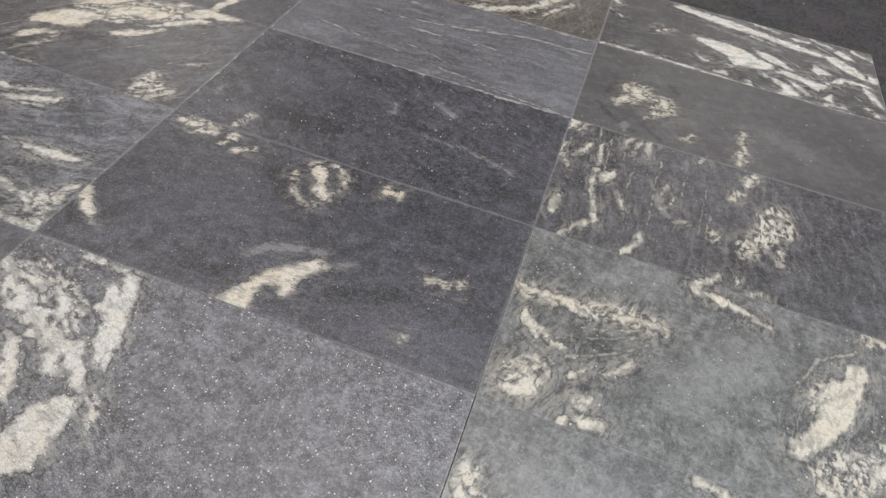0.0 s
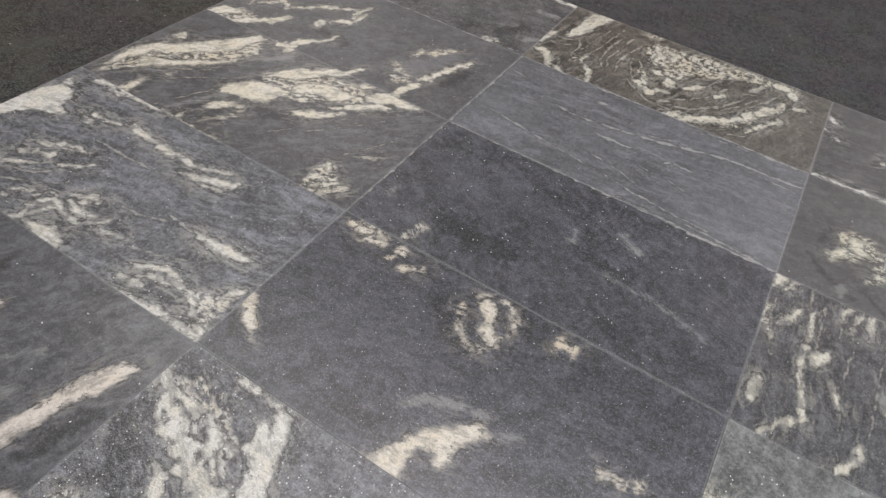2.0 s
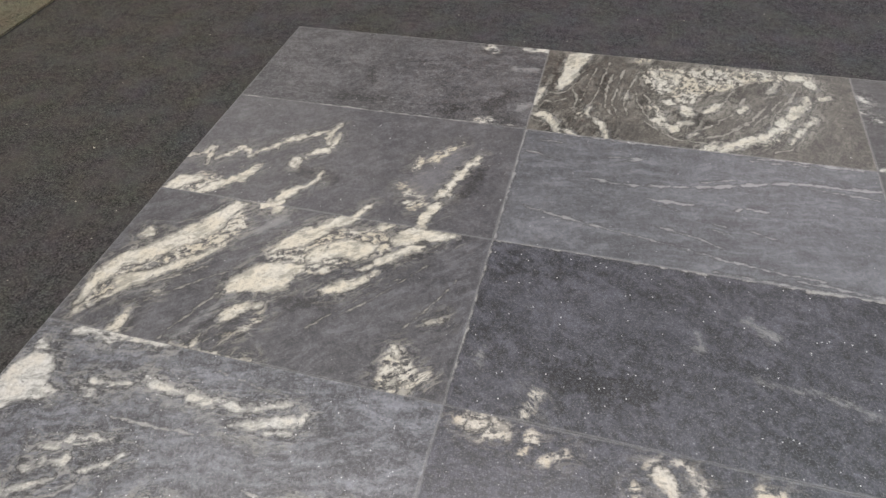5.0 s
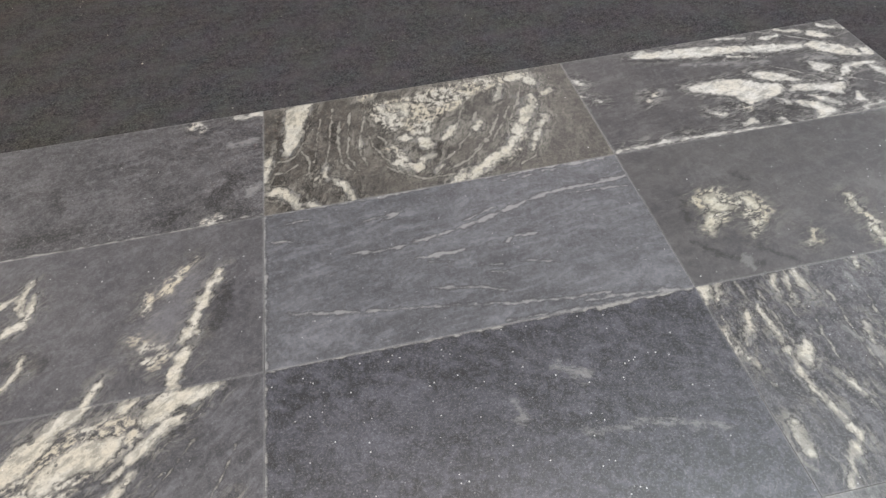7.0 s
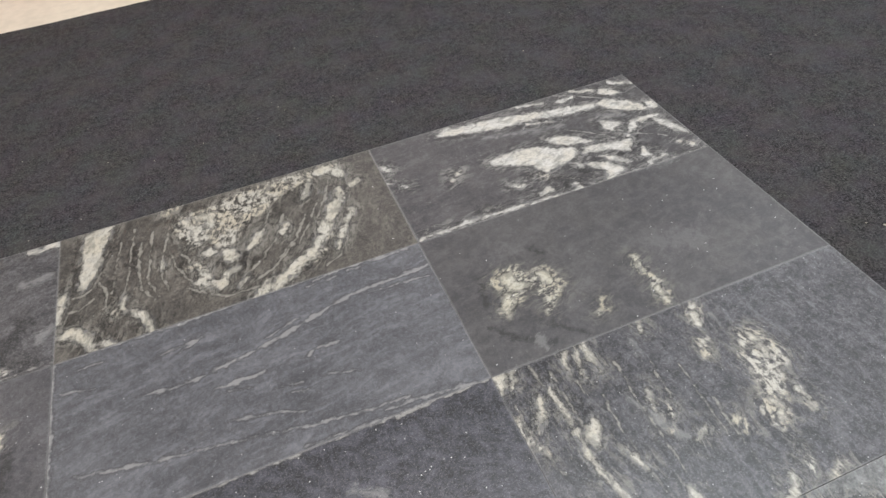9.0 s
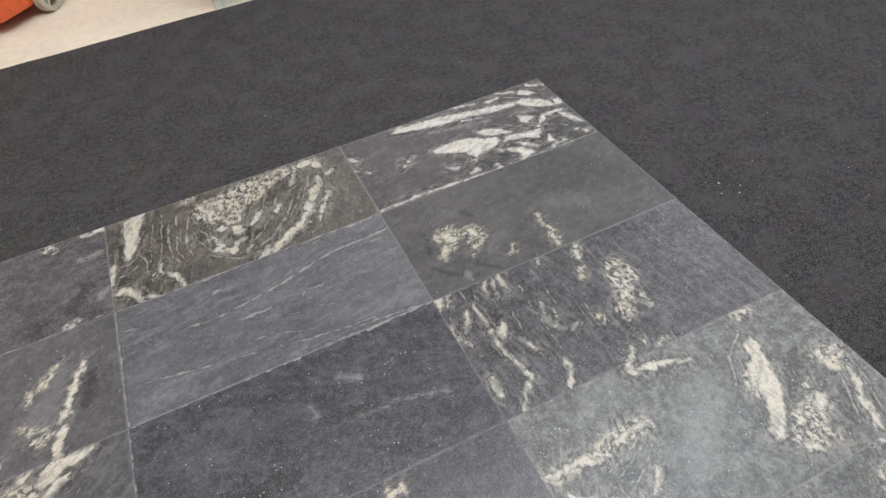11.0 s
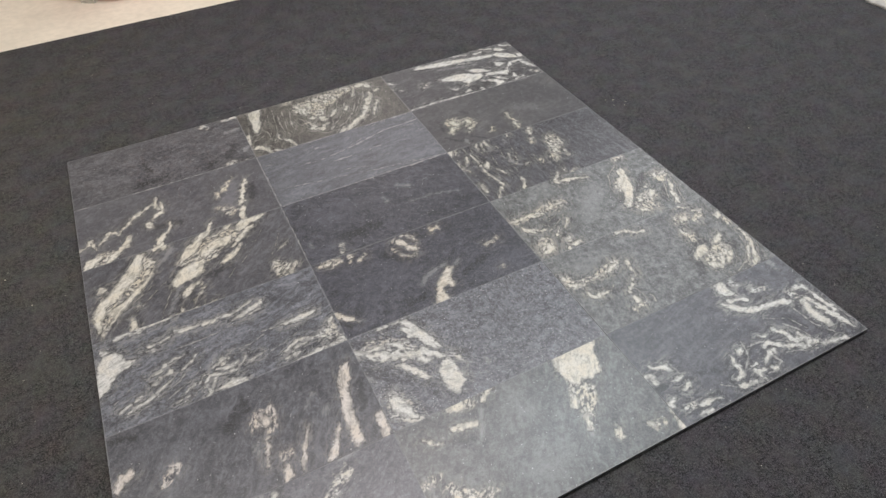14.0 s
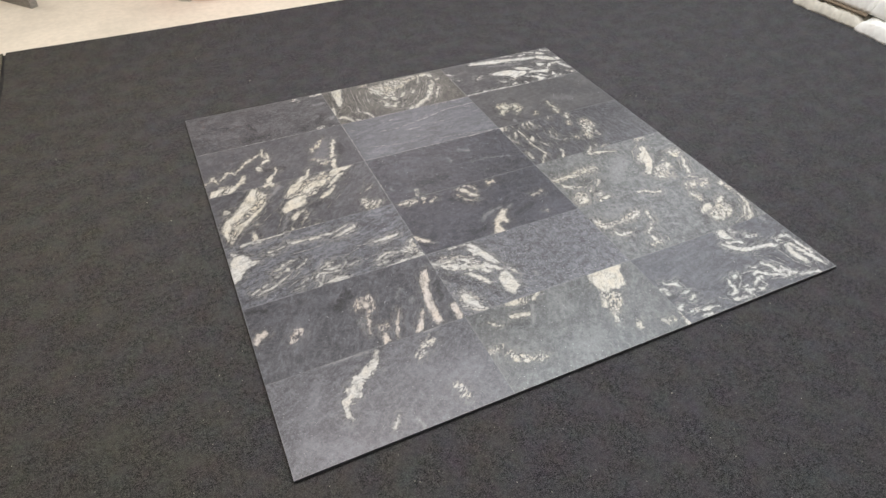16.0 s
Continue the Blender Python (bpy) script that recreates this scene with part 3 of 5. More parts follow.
s.pale_patch(226, 133, 240, 150, 254, 167, 286, 180, 325, 183, 333, 170, 321, 157, 320, 131, 301, 119, 271, 114, 250, 108, 240, 104, 228, 112)
s.pale_patch(265, 209, 272, 228, 293, 257, 322, 277, 346, 303, 380, 306, 368, 285, 342, 266, 324, 236, 308, 217, 290, 208, 270, 194, 259, 190)
s.pale_patch(322, 212, 342, 230, 364, 244, 387, 254, 405, 248, 430, 247, 418, 223, 404, 211, 380, 210, 357, 201, 334, 183, 324, 197)
s.pale_patch(407, 273, 413, 294, 438, 298, 432, 283, 417, 273)
s.pale_patch(440, 262, 453, 287, 472, 299, 544, 301, 541, 288, 517, 274, 496, 275, 477, 260, 454, 251)
s.pale_patch(498, 264, 497, 249, 480, 240, 459, 221, 437, 203, 420, 190, 412, 192, 429, 208, 441, 227, 463, 246, 477, 260)
s.pale_patch(368, 138, 380, 153, 397, 168, 419, 176, 443, 196, 448, 196, 435, 171, 419, 154, 402, 141, 380, 136)
s.pale_patch(247, 53, 248, 72, 261, 87, 277, 95, 302, 100, 298, 89, 283, 79, 269, 64, 258, 53)
s.mottle_patch(291, 52, 296, 71, 304, 94, 309, 86, 307, 60, 291, 41, 270, 31)
s.pale_patch(93, 4, 100, 19, 104, 41, 107, 50, 113, 37, 118, 12, 118, -2, 96, -2)
s.pale_patch(232, -1, 232, 17, 238, 30, 240, 14, 239, -2)
s.mottle_patch(505, 7, 505, 35, 505, 60, 521, 71, 533, 59, 549, 41, 569, 41, 577, 34, 558, 13, 550, -1, 506, -1)
s.mottle_patch(253, 195, 278, 223, 312, 251, 342, 266, 407, 278, 452, 266, 448, 236, 404, 209, 364, 173, 334, 165, 275, 176)
s.mottle_patch(59, 164, 97, 210, 141, 248, 174, 278, 206, 235, 178, 197, 138, 153, 85, 111)
s.pale(512, 65, 4.4, 518, 56, 3.6)
s.pale(520, 10, 4, 530, 20, 2.7)
s.pale(548, 17, 4.7, 545, 7, 4)
s.pale(548, 121, 3.1, 562, 131, 3.1)
s.pale(211, 298, 9.9, 234, 294, 8.9)
s.wisp(254, 274, 7.7, 229, 244, 7.5, 192, 226, 5.5)
s.wisp(205, 216, 4.5, 222, 240, 3.7, 250, 259, 2.8)
s.wisp(62, 64, 2.3, 95, 75, 2.3, 134, 90, 2.4)
s.wisp(220, 46, 3.7, 231, 76, 4.6, 245, 100, 4.7)
s.wisp(198, 11, 3.5, 217, 35, 2.9, 218, 61, 3)
s.wisp(44, 112, 2.5, 80, 122, 3.3, 105, 136, 2.5)
s.line(60, 68, 1.2, 91, 83, 1.6, 133, 110, 1.2, 181, 147, 1.3)
s.line(112, 55, 0.8, 156, 94, 1.2, 215, 142, 1.2)
s.line(180, 4, 0.7, 198, 47, 1.1, 222, 100, 1.2)
s.line(265, 3, 1, 277, 31, 1.4, 309, 67, 1.1)
s.line(412, 96, 0.8, 462, 153, 0.8, 515, 224, 0.9)
s.line(380, 73, 0.7, 434, 136, 0.8, 479, 188, 0.8)
s.line(514, 102, 0.8, 551, 168, 0.8, 564, 203, 0.9)
s.pale(132, 86, 2.4, 129, 81, 3.1)
s.dark(225, 125, 4.9, 229, 92, 4.7)
s.dark(267, 176, 4.3, 236, 150, 3.4)
s.dark(453, 207, 4.4, 482, 230, 3.6, 512, 249, 4.5)
s.dark(137, 258, 3.8, 167, 237, 3.7)
s.dark(335, 106, 11, 392, 121, 7.9)
s.dark(337, 250, 2.8, 368, 265, 2.8)
s.pale_patch(21, 27, 10, 82, 23, 130, 50, 112, 35, 74, 31, 46)
s.pale_patch(45, 34, 67, 85, 91, 121, 85, 81)
s.mottle_patch(28, 12, 10, 95, 40, 162, 97, 109, 60, 52)
s.pale(203, 1, 2.1, 260, 0, 1.4, 329, 0, 2.1)
s = STONES[0, 4]
s.pale(-1, 92, 3.4, 18, 101, 4.5, 29, 111, 5.7, 34, 122, 4.6)
s.pale(34, 122, 4.6, 44, 93, 3.3, 48, 77, 2.2)
s.pale(56, 96, 2.2, 69, 108, 3.4, 80, 117, 4.5, 83, 133, 5.8, 97, 138, 6.9, 110, 128, 4.6, 117, 113, 3.4)
s.pale(117, 113, 2.3, 132, 136, 3.4, 151, 152, 4.7, 169, 174, 7.1, 185, 187, 6, 206, 200, 4.8, 232, 217, 1.2)
s.pale(247, 245, 3.1, 242, 223, 4.9, 241, 195, 3.6, 248, 177, 3.5)
s.pale(258, 215, 4.3, 260, 186, 5.4, 255, 166, 5.8, 238, 151, 6.9, 225, 141, 3.4)
s.pale(221, 132, 3.4, 204, 125, 4.5, 200, 114, 3.4, 211, 101, 4.4, 213, 126, 2.3)
s.pale(268, 100, 2.2, 268, 75, 4.3, 256, 58, 4.2, 240, 51, 5.2, 235, 36, 7.2, 227, 19, 9.1, 218, 0, 8.9)
s.pale_patch(1, -4, 8, 18, 14, 35, 29, 42, 55, 48, 69, 38, 55, 27, 37, 14, 32, -6)
s.mottle_patch(17, 29, 53, 53, 93, 48, 111, 24, 83, 3, 32, -6)
s.pale(148, 90, 4.4, 143, 76, 8.7, 131, 58, 7.5, 116, 47, 7.4, 104, 30, 8.3, 88, 14, 7.2, 70, 2, 5.1)
s.pale(533, 196, 5.8, 520, 169, 6.8, 513, 150, 6.7, 503, 124, 4.4, 503, 105, 5.4, 495, 85, 8.4, 489, 76, 6.2)
s.pale(495, 61, 4.1, 491, 40, 10, 482, 24, 9.9, 480, 4, 6.8)
s.pale(387, 40, 2, 377, 23, 4, 368, 4, 4.9)
s.mottle(435, 168, 9.2, 427, 144, 6.7)
s.mottle(482, 214, 8.3, 496, 227, 6, 469, 200, 9.4, 453, 174, 6.9)
s.mottle(423, 91, 8.5, 443, 78, 6.3)
s.mottle(442, 54, 12.3, 459, 59, 11.3)
s.faint(458, 102, 32.2, 486, 178, 32.2)
s.dark(531, 97, 12.7, 545, 161, 11.3)
s.dark(229, 90, 13, 295, 86, 10.8)
s = STONES[0, 5]
s.mottle(508, 11, 7.8, 523, 13, 6.5)
s.mottle(471, 286, 13, 484, 274, 9.7)
s.pale(545, 295, 4.9, 567, 288, 4.9)
s.pale(573, 296, 4.9, 599, 287, 6.5)
s.faint(197, 181, 15.4, 211, 219, 12.7)
s.faint(95, 124, 20.8, 174, 90, 17.2)
s.faint(271, 108, 23.1, 376, 81, 22.3)
s.faint(301, 251, 16.1, 396, 262, 12.9)
s.faint(480, 134, 14.5, 545, 156, 11.7)
s.faint(86, 232, 12.9, 137, 269, 11.6)
s.mottle(509, 11, 6.5, 529, 14, 5.2)
s.wisp(576, 60, 6.7, 590, 79, 5.5)
s.wisp(542, 205, 7.6, 582, 211, 6.1)
s.dark(520, 51, 16.1, 548, 106, 16.8)
s.dark(569, 22, 10.4, 533, 25, 10.5)
s.dark(209, 43, 13.7, 297, 41, 13.6)
s.dark(428, 25, 13.2, 467, 47, 12.1)
s.dark(240, 148, 9, 256, 100, 8.6)
s.line(4, -1, 2, 220, 0, 2, 431, -1, 1.9, 595, 7, 1.3)
s = STONES[1, 0]
s.pale_patch(434, 302, 471, 309, 514, 303, 570, 305, 544, 275, 536, 245, 524, 218, 487, 206, 468, 217, 450, 206, 433, 220, 429, 239, 423, 264)
s.mottle_patch(429, 239, 462, 210, 482, 188, 460, 148, 426, 117, 412, 145, 421, 180)
s.pale(418, 141, 4.7, 404, 100, 6.1)
s.wisp(403, 110, 9.2, 400, 83, 9.1)
s.pale(419, 202, 4.9, 410, 166, 6.4)
s.pale(465, 76, 4.6, 454, 53, 6)
s.pale_patch(138, 317, 172, 318, 184, 281, 150, 280, 131, 290)
s.pale(252, 303, 6.6, 223, 280, 4.9)
s.pale(122, 246, 6.2, 158, 236, 7.7, 178, 235, 6.2)
s.pale(52, 251, 4.5, 67, 233, 6, 86, 225, 3)
s.wisp(209, 257, 4.8, 175, 198, 4.6)
s.mottle(171, 288, 14.4, 197, 288, 11.3)
s.faint(287, 254, 32.4, 293, 210, 28.5)
s.mottle(58, 120, 15.3, 85, 89, 13.8)
s.mottle(123, 76, 12.5, 139, 76, 9.7)
s.faint(321, 81, 32.5, 249, 50, 35.4)
s.wisp(16, 169, 5.7, 15, 111, 5.5)
s.dark(112, 214, 12, 157, 208, 12.2)
s.mottle(40, 157, 10.1, 11, 150, 10)
s.pale(597, 49, 4.8, 596, 22, 5.9, 594, 3, 4.7)
s.mottle(537, 40, 8.2, 561, 34, 8.2)
s.pale(533, 44, 4.7, 540, 35, 3.5)
s = STONES[1, 1]
s.pale_patch(176, 27, 166, 42, 166, 59, 165, 81, 166, 101, 181, 117, 196, 130, 209, 134, 211, 123, 214, 109, 214, 94, 213, 79, 218, 64, 215, 49, 199, 36, 189, 26)
s.pale_patch(145, 282, 149, 292, 163, 288, 175, 269, 181, 252, 190, 232, 198, 214, 204, 190, 209, 167, 205, 160, 196, 176, 185, 196, 171, 216, 151, 243, 158, 258)
s.pale_patch(147, 236, 146, 261, 161, 250, 162, 230)
s.pale_patch(132, 156, 137, 172, 150, 180, 160, 177, 154, 164, 157, 153, 173, 149, 165, 141, 152, 141)
s.pale(25, 230, 4.7, 44, 206, 5.3, 72, 190, 5.1, 107, 185, 5.7, 123, 173, 4.2)
s.pale(35, 240, 3.9, 56, 237, 5.4, 75, 233, 4.6)
s.pale(80, 241, 3.9, 108, 227, 4.5, 121, 205, 5.1, 141, 189, 4.9)
s.mottle(128, 229, 6.7, 137, 215, 5.9)
s.pale(128, 224, 3, 138, 220, 2.9)
s.pale(106, 149, 5.5, 118, 130, 5.9, 130, 112, 5.1, 143, 95, 3.1)
s.pale(169, 169, 4.1, 186, 153, 6, 199, 136, 6.4)
s.mottle(47, 264, 5.6, 82, 253, 4.7, 85, 218, 4.5)
s.mottle(81, 263, 4, 112, 240, 3.8)
s.mottle(214, 136, 4.5, 229, 121, 5.6, 240, 102, 4.8)
s.wisp(223, 77, 2.9, 244, 87, 2.3)
s.pale(84, 294, 3.3, 111, 294, 3.3, 141, 292, 3.2)
s.pale(139, 178, 3.5, 138, 196, 4.3)
s.dark(236, 134, 8.8, 265, 120, 6.1)
s.dark(173, 278, 3.9, 198, 252, 5.2)
s.dark(54, 164, 8.5, 8, 196, 7.5)
s.dark(134, 139, 6.6, 156, 119, 6.4)
s.dark(76, 218, 4.5, 97, 211, 3.7)
s.dark(159, 159, 4, 170, 161, 3.4)
s.dark(154, 49, 3.5, 164, 34, 3.4)
s.wisp(291, 84, 3.4, 290, 70, 3.4)
s.wisp(257, 52, 3.9, 270, 46, 3.8)
s.mottle_patch(22, 95, 44, 102, 61, 79, 72, 43, 81, 3, 65, -3, 34, 14, 12, 40)
s.pale_patch(25, 87, 47, 93, 60, 60, 65, 26, 69, 6, 39, 26, 23, 51)
s.pale(-11, 260, 7, 27, 231, 8.4, 72, 204, 11.1, 108, 188, 11.1, 145, 176, 11.2, 174, 161, 8.4)
s.mottle(19, 249, 5.6, 102, 242, 5.8, 153, 194, 5.7)
s.pale(150, 252, 11.7, 170, 232, 10.2, 184, 198, 8.6, 198, 165, 5.6)
s.pale(85, 167, 5.4, 112, 133, 6.7, 133, 101, 5.3)
s.dark(6, 177, 10.7, 88, 110, 13.1)
s.dark(135, 92, 10.5, 135, 47, 8.9)
s.wisp(-5, 183, 4, 19, 139, 3.9)
s = STONES[1, 2]
s.pale_patch(258, -7, 265, 13, 277, 32, 287, 54, 306, 77, 329, 97, 352, 117, 353, 106, 368, 104, 352, 87, 338, 69, 339, 54, 340, 39, 327, 36, 321, 48, 304, 43, 297, 23, 306, -2, 290, -9, 273, -9)
s.wisp(253, 78, 4.3, 286, 107, 6.9, 316, 117, 6.1)
s.wisp(334, 117, 4.3, 349, 121, 3.4)
s.wisp(374, 108, 3.4, 392, 122, 3.4)
s.mottle(239, 250, 3.1, 250, 221, 4, 269, 200, 3.9, 290, 200, 3.8, 306, 216, 2.9)
s.pale(251, 223, 1.5, 271, 200, 1.9, 288, 200, 1.9)
s.pale_patch(254, 265, 262, 281, 275, 279, 287, 265, 286, 249, 299, 236, 309, 236, 304, 219, 291, 217, 276, 228, 276, 250)
s.mottle(252, 282, 3.2, 270, 293, 3.2, 296, 289, 4.2, 312, 269, 4.1, 316, 246, 3)
s.dark(249, 254, 6.2, 271, 218, 5.9)
s.dark(292, 275, 5.2, 307, 252, 5)
s.dark(207, 241, 12.3, 250, 197, 9.7, 280, 189, 7.6)
s.dark(300, 303, 8.5, 331, 265, 8.1)
s.mottle(374, 265, 6, 382, 277, 8.1, 398, 273, 9)
s.pale_patch(0, 79, 0, 101, 15, 90, 39, 64, 49, 45, 36, 49, 17, 63)
s.wisp(55, 42, 4.4, 67, 37, 3.5)
s.mottle_patch(11, 288, 36, 302, 62, 297, 85, 296, 90, 274, 69, 267, 50, 262)
s.mottle(116, 283, 9.9, 110, 262, 6.5)
s.mottle(136, 255, 6.4, 160, 272, 5.4)
s.pale(40, 282, 5.7, 56, 284, 5.6)
s.pale(69, 290, 4.5, 82, 288, 3.4)
s.mottle(490, 136, 5, 505, 140, 5.8, 525, 141, 5.8)
s.mottle(533, 141, 5.7, 536, 153, 4.2)
s.pale(490, 138, 2.5, 516, 144, 2.5)
s.faint(466, 32, 14.8, 559, 64, 14.8)
s.mottle(491, 37, 3.7, 496, 38, 2.9)
s.faint(184, 147, 11.3, 220, 150, 9.3)
s.faint(103, 100, 12.9, 126, 171, 13.8)
s.faint(183, 202, 6, 244, 186, 5.8)
s.dark(383, 65, 11.2, 424, 80, 9.6, 478, 102, 9.6)
s.dark(195, 35, 11.6, 243, 43, 8.2)
s.dark(-14, 70, 5.6, 28, 37, 6.2)
s = STONES[1, 3]
s.wisp(381, 124, 1, 452, 124, 1.9, 535, 100, 1.3)
s.wisp(376, 221, 6.4, 407, 200, 6.2)
s.wisp(309, 184, 4.3, 312, 156, 4.2)
s.wisp(490, 114, 2.7, 535, 100, 2.6)
s.faint(65, 40, 16.6, 106, 41, 14.3)
s.faint(173, 211, 16.2, 289, 185, 17.2)
s.faint(143, 168, 13.6, 77, 187, 14.2)
s.mottle(112, 46, 6.1, 105, 11, 5.9)
s.wisp(27, 93, 3.3, 32, 71, 3.3)
s.dark(147, 73, 20.7, 245, 75, 15.8)
s.line(269, 301, 0.8, 378, 299, 1.6, 459, 298, 2.5, 526, 299, 2.5, 595, 299, 2.2)
s.line(2, 299, 1.1, 105, 300, 1.5, 215, 299, 1.6, 330, 298, 1.6)
s.line(0, 296, 1.4, 1, 116, 1.5, 1, -14, 1)
s = STONES[1, 4]
s.line(151, 177, 1.9, 202, 177, 2.8, 255, 186, 2.9, 310, 196, 3, 368, 210, 3.6, 430, 231, 3.2, 491, 240, 3.3, 550, 240, 3.3, 596, 244, 3.4)
s.line(313, 207, 1.5, 353, 222, 2.1, 372, 227, 1.6)
s.line(232, 149, 1.9, 257, 148, 3.7, 300, 148, 1.9)
s.line(246, 136, 1.4, 279, 129, 1.4)
s.line(370, 149, 2.9, 377, 158, 1.9, 417, 155, 2.4)
s.line(323, 98, 1.3, 355, 92, 1.8)
s.line(310, 114, 0.9, 350, 105, 0.9)
s.line(35, 89, 1.2, 72, 80, 2.1, 125, 70, 2.5, 186, 61, 1.7, 263, 49, 1.3)
s.line(238, 87, 0.9, 301, 74, 1.3, 346, 57, 0.9)
s.line(263, 49, 0.8, 355, 32, 1.7, 419, 24, 1.7, 484, 20, 1.7)
s.line(448, 13, 1.7, 522, 9, 2.6, 579, 2, 2.6)
s.line(332, 5, 0.8, 452, 2, 1.7, 577, -2, 1.7)
s.line(376, 108, 0.9, 432, 92, 1.4)
s.line(158, 247, 1.5, 212, 252, 1.5)
s.line(184, 239, 1, 222, 255, 1.6)
s.line(12, 236, 1.4, 62, 226, 1)
s.line(409, 294, 2.2, 470, 301, 3.4, 560, 294, 2.3)
s.line(468, 292, 1.7, 507, 290, 1.7)
s.line(397, 285, 1.1, 446, 286, 1.1)
s.line(487, 228, 1.1, 544, 226, 2.2, 587, 222, 1.6)
s.line(118, 184, 0.9, 160, 179, 1.9)
s.line(38, 272, 1, 72, 273, 1)
s.faint(34, 35, 15.4, 122, 33, 11)
s.faint(511, 45, 12.5, 575, 32, 12.5)
s.line(5, 302, 1, 89, 298, 2, 202, 297, 2.1, 303, 301, 2.1, 417, 301, 2.2, 577, 296, 1.7)
s.line(1, 303, 1.5, 2, 2, 1.4)
s = STONES[1, 5]
s.pale_patch(45, 289, 64, 300, 99, 300, 89, 276, 81, 247, 75, 226, 71, 197, 63, 171, 54, 161, 45, 144, 34, 154, 35, 177, 39, 212, 39, 243, 42, 266)
s.pale_patch(5, 149, 15, 154, 16, 137, 10, 107, 6, 82, -3, 80, -2, 125)
s.pale_patch(-1, 54, 15, 66, 33, 64, 46, 47, 59, 36, 62, 19, 67, -6, 55, 0, 42, 23, 29, 38, 12, 46)
s.pale(76, 7, 4, 91, 2, 3)
s.pale_patch(119, 62, 130, 59, 141, 45, 149, 24, 153, -1, 145, -4, 140, 20, 132, 36, 121, 48)
s.pale(111, 99, 3.3, 106, 74, 4.3, 112, 65, 3.2)
s.mottle(95, 73, 5.4, 92, 65, 4.3)
s.mottle(196, 292, 10.8, 211, 293, 8.2)
s.mottle_patch(203, 245, 217, 267, 244, 266, 265, 266, 287, 268, 290, 236, 281, 206, 267, 177, 248, 162, 238, 159, 225, 181, 207, 198, 203, 224)
s.pale(221, 244, 6.5, 239, 218, 9, 240, 185, 7.5)
s.pale(247, 244, 6.6, 270, 246, 8, 269, 212, 6.4)
s.mottle_patch(260, 265, 339, 288, 418, 290, 488, 290, 524, 292, 533, 263, 483, 269, 434, 255, 396, 236, 369, 205, 346, 199, 323, 185, 306, 144, 276, 144, 259, 168, 279, 207)
s.pale(229, 121, 3.5, 242, 107, 7, 244, 84, 6.8, 231, 76, 5.6, 250, 56, 6.7, 269, 55, 5.6, 281, 73, 5.7, 296, 80, 4.6)
s.pale(261, 143, 8.5, 250, 137, 7.2)
s.pale_patch(280, 141, 299, 132, 305, 106, 289, 99, 277, 112)
s.mottle(214, 120, 4.7, 233, 121, 4.7)
s.pale(361, 166, 2.5, 348, 148, 5, 334, 130, 6.1, 323, 121, 4.8)
s.pale(387, 137, 7.5, 393, 150, 6.3)
s.pale(490, 275, 8.6, 519, 274, 10.1, 528, 245, 7.1)
s.pale(512, 206, 6.8, 507, 180, 9.3, 487, 155, 10.4, 466, 122, 11.3, 448, 91, 7.3, 432, 67, 7.1, 415, 53, 10.5, 392, 41, 9.2, 375, 28, 10.1, 353, 15, 9.9, 332, 7, 9.8, 317, -2, 6.4)
s.pale(518, 139, 5.2, 503, 112, 6.3, 488, 87, 4.9, 477, 68, 3.6, 470, 51, 2.4)
s.mottle(452, 80, 9.6, 462, 100, 7.4)
s.mottle(424, 48, 10.5, 441, 55, 8.2)
s.pale(463, 259, 4.2, 448, 219, 5.4, 443, 209, 4)
s.wisp(482, 211, 4.1, 493, 197, 4, 480, 167, 2.6)
s.pale(541, 209, 6.9, 549, 215, 5.6)
s.pale(175, 154, 3.6, 177, 138, 2.4)
s.pale(311, 52, 2.3, 295, 38, 3.3)
s.mottle(336, 267, 13.7, 298, 232, 11.9, 301, 179, 11.4)
s.mottle(393, 276, 11.2, 436, 264, 11.2, 460, 271, 9.9)
s.line(143, 225, 2.5, 135, 166, 2.4, 137, 107, 2.3, 158, 70, 2.2)
s.line(164, 247, 1.9, 155, 172, 1.8, 149, 116, 1.7, 167, 72, 1.7)
s.line(195, 249, 2, 179, 175, 2.4, 171, 119, 2.3, 182, 79, 1.7)
s.line(134, 270, 2, 124, 202, 1.8, 115, 132, 1.7, 104, 95, 2.2)
s.line(108, 242, 1.9, 97, 170, 1.8, 91, 115, 1.7)
s.line(400, 98, 2.4, 361, 57, 2.3, 318, 34, 2.2)
s.line(435, 163, 2.6, 408, 110, 2.4, 370, 75, 2.3)
s.line(397, 183, 1.9, 375, 127, 1.8, 335, 76, 2.3, 302, 56, 1.7)
s.line(59, 117, 2.2, 36, 100, 2.2, 19, 102, 2.2)
s.line(209, 72, 1.7, 269, 23, 2.2, 326, 24, 1.7)
s.line(462, 185, 2, 433, 130, 1.9, 409, 94, 1.8)
s.line(499, 241, 2.1, 481, 194, 2.7, 453, 146, 1.9)
s.line(380, 208, 2, 363, 174, 1.9)
s.line(190, 185, 1.8, 196, 136, 1.8, 212, 99, 1.7, 223, 73, 1.7)
s.line(68, 154, 1.7, 82, 120, 1.7, 77, 88, 1.6, 59, 77, 1.6)
s.line(208, 161, 1.8, 221, 140, 1.8, 222, 109, 1.7)
s.line(27, 132, 1.7, 41, 132, 2.2, 54, 140, 1.7)
s.line(504, 95, 1.2, 471, 33, 1.2, 441, 18, 1.1)
s.dark(216, 197, 5, 227, 207, 3.8)
s.dark(91, 143, 9.2, 81, 54, 10.6)
s.dark(121, 173, 8.4, 132, 214, 8.7)
s.dark(219, 171, 9.8, 205, 132, 9.4)
s.dark(348, 93, 9.5, 316, 78, 9.3)
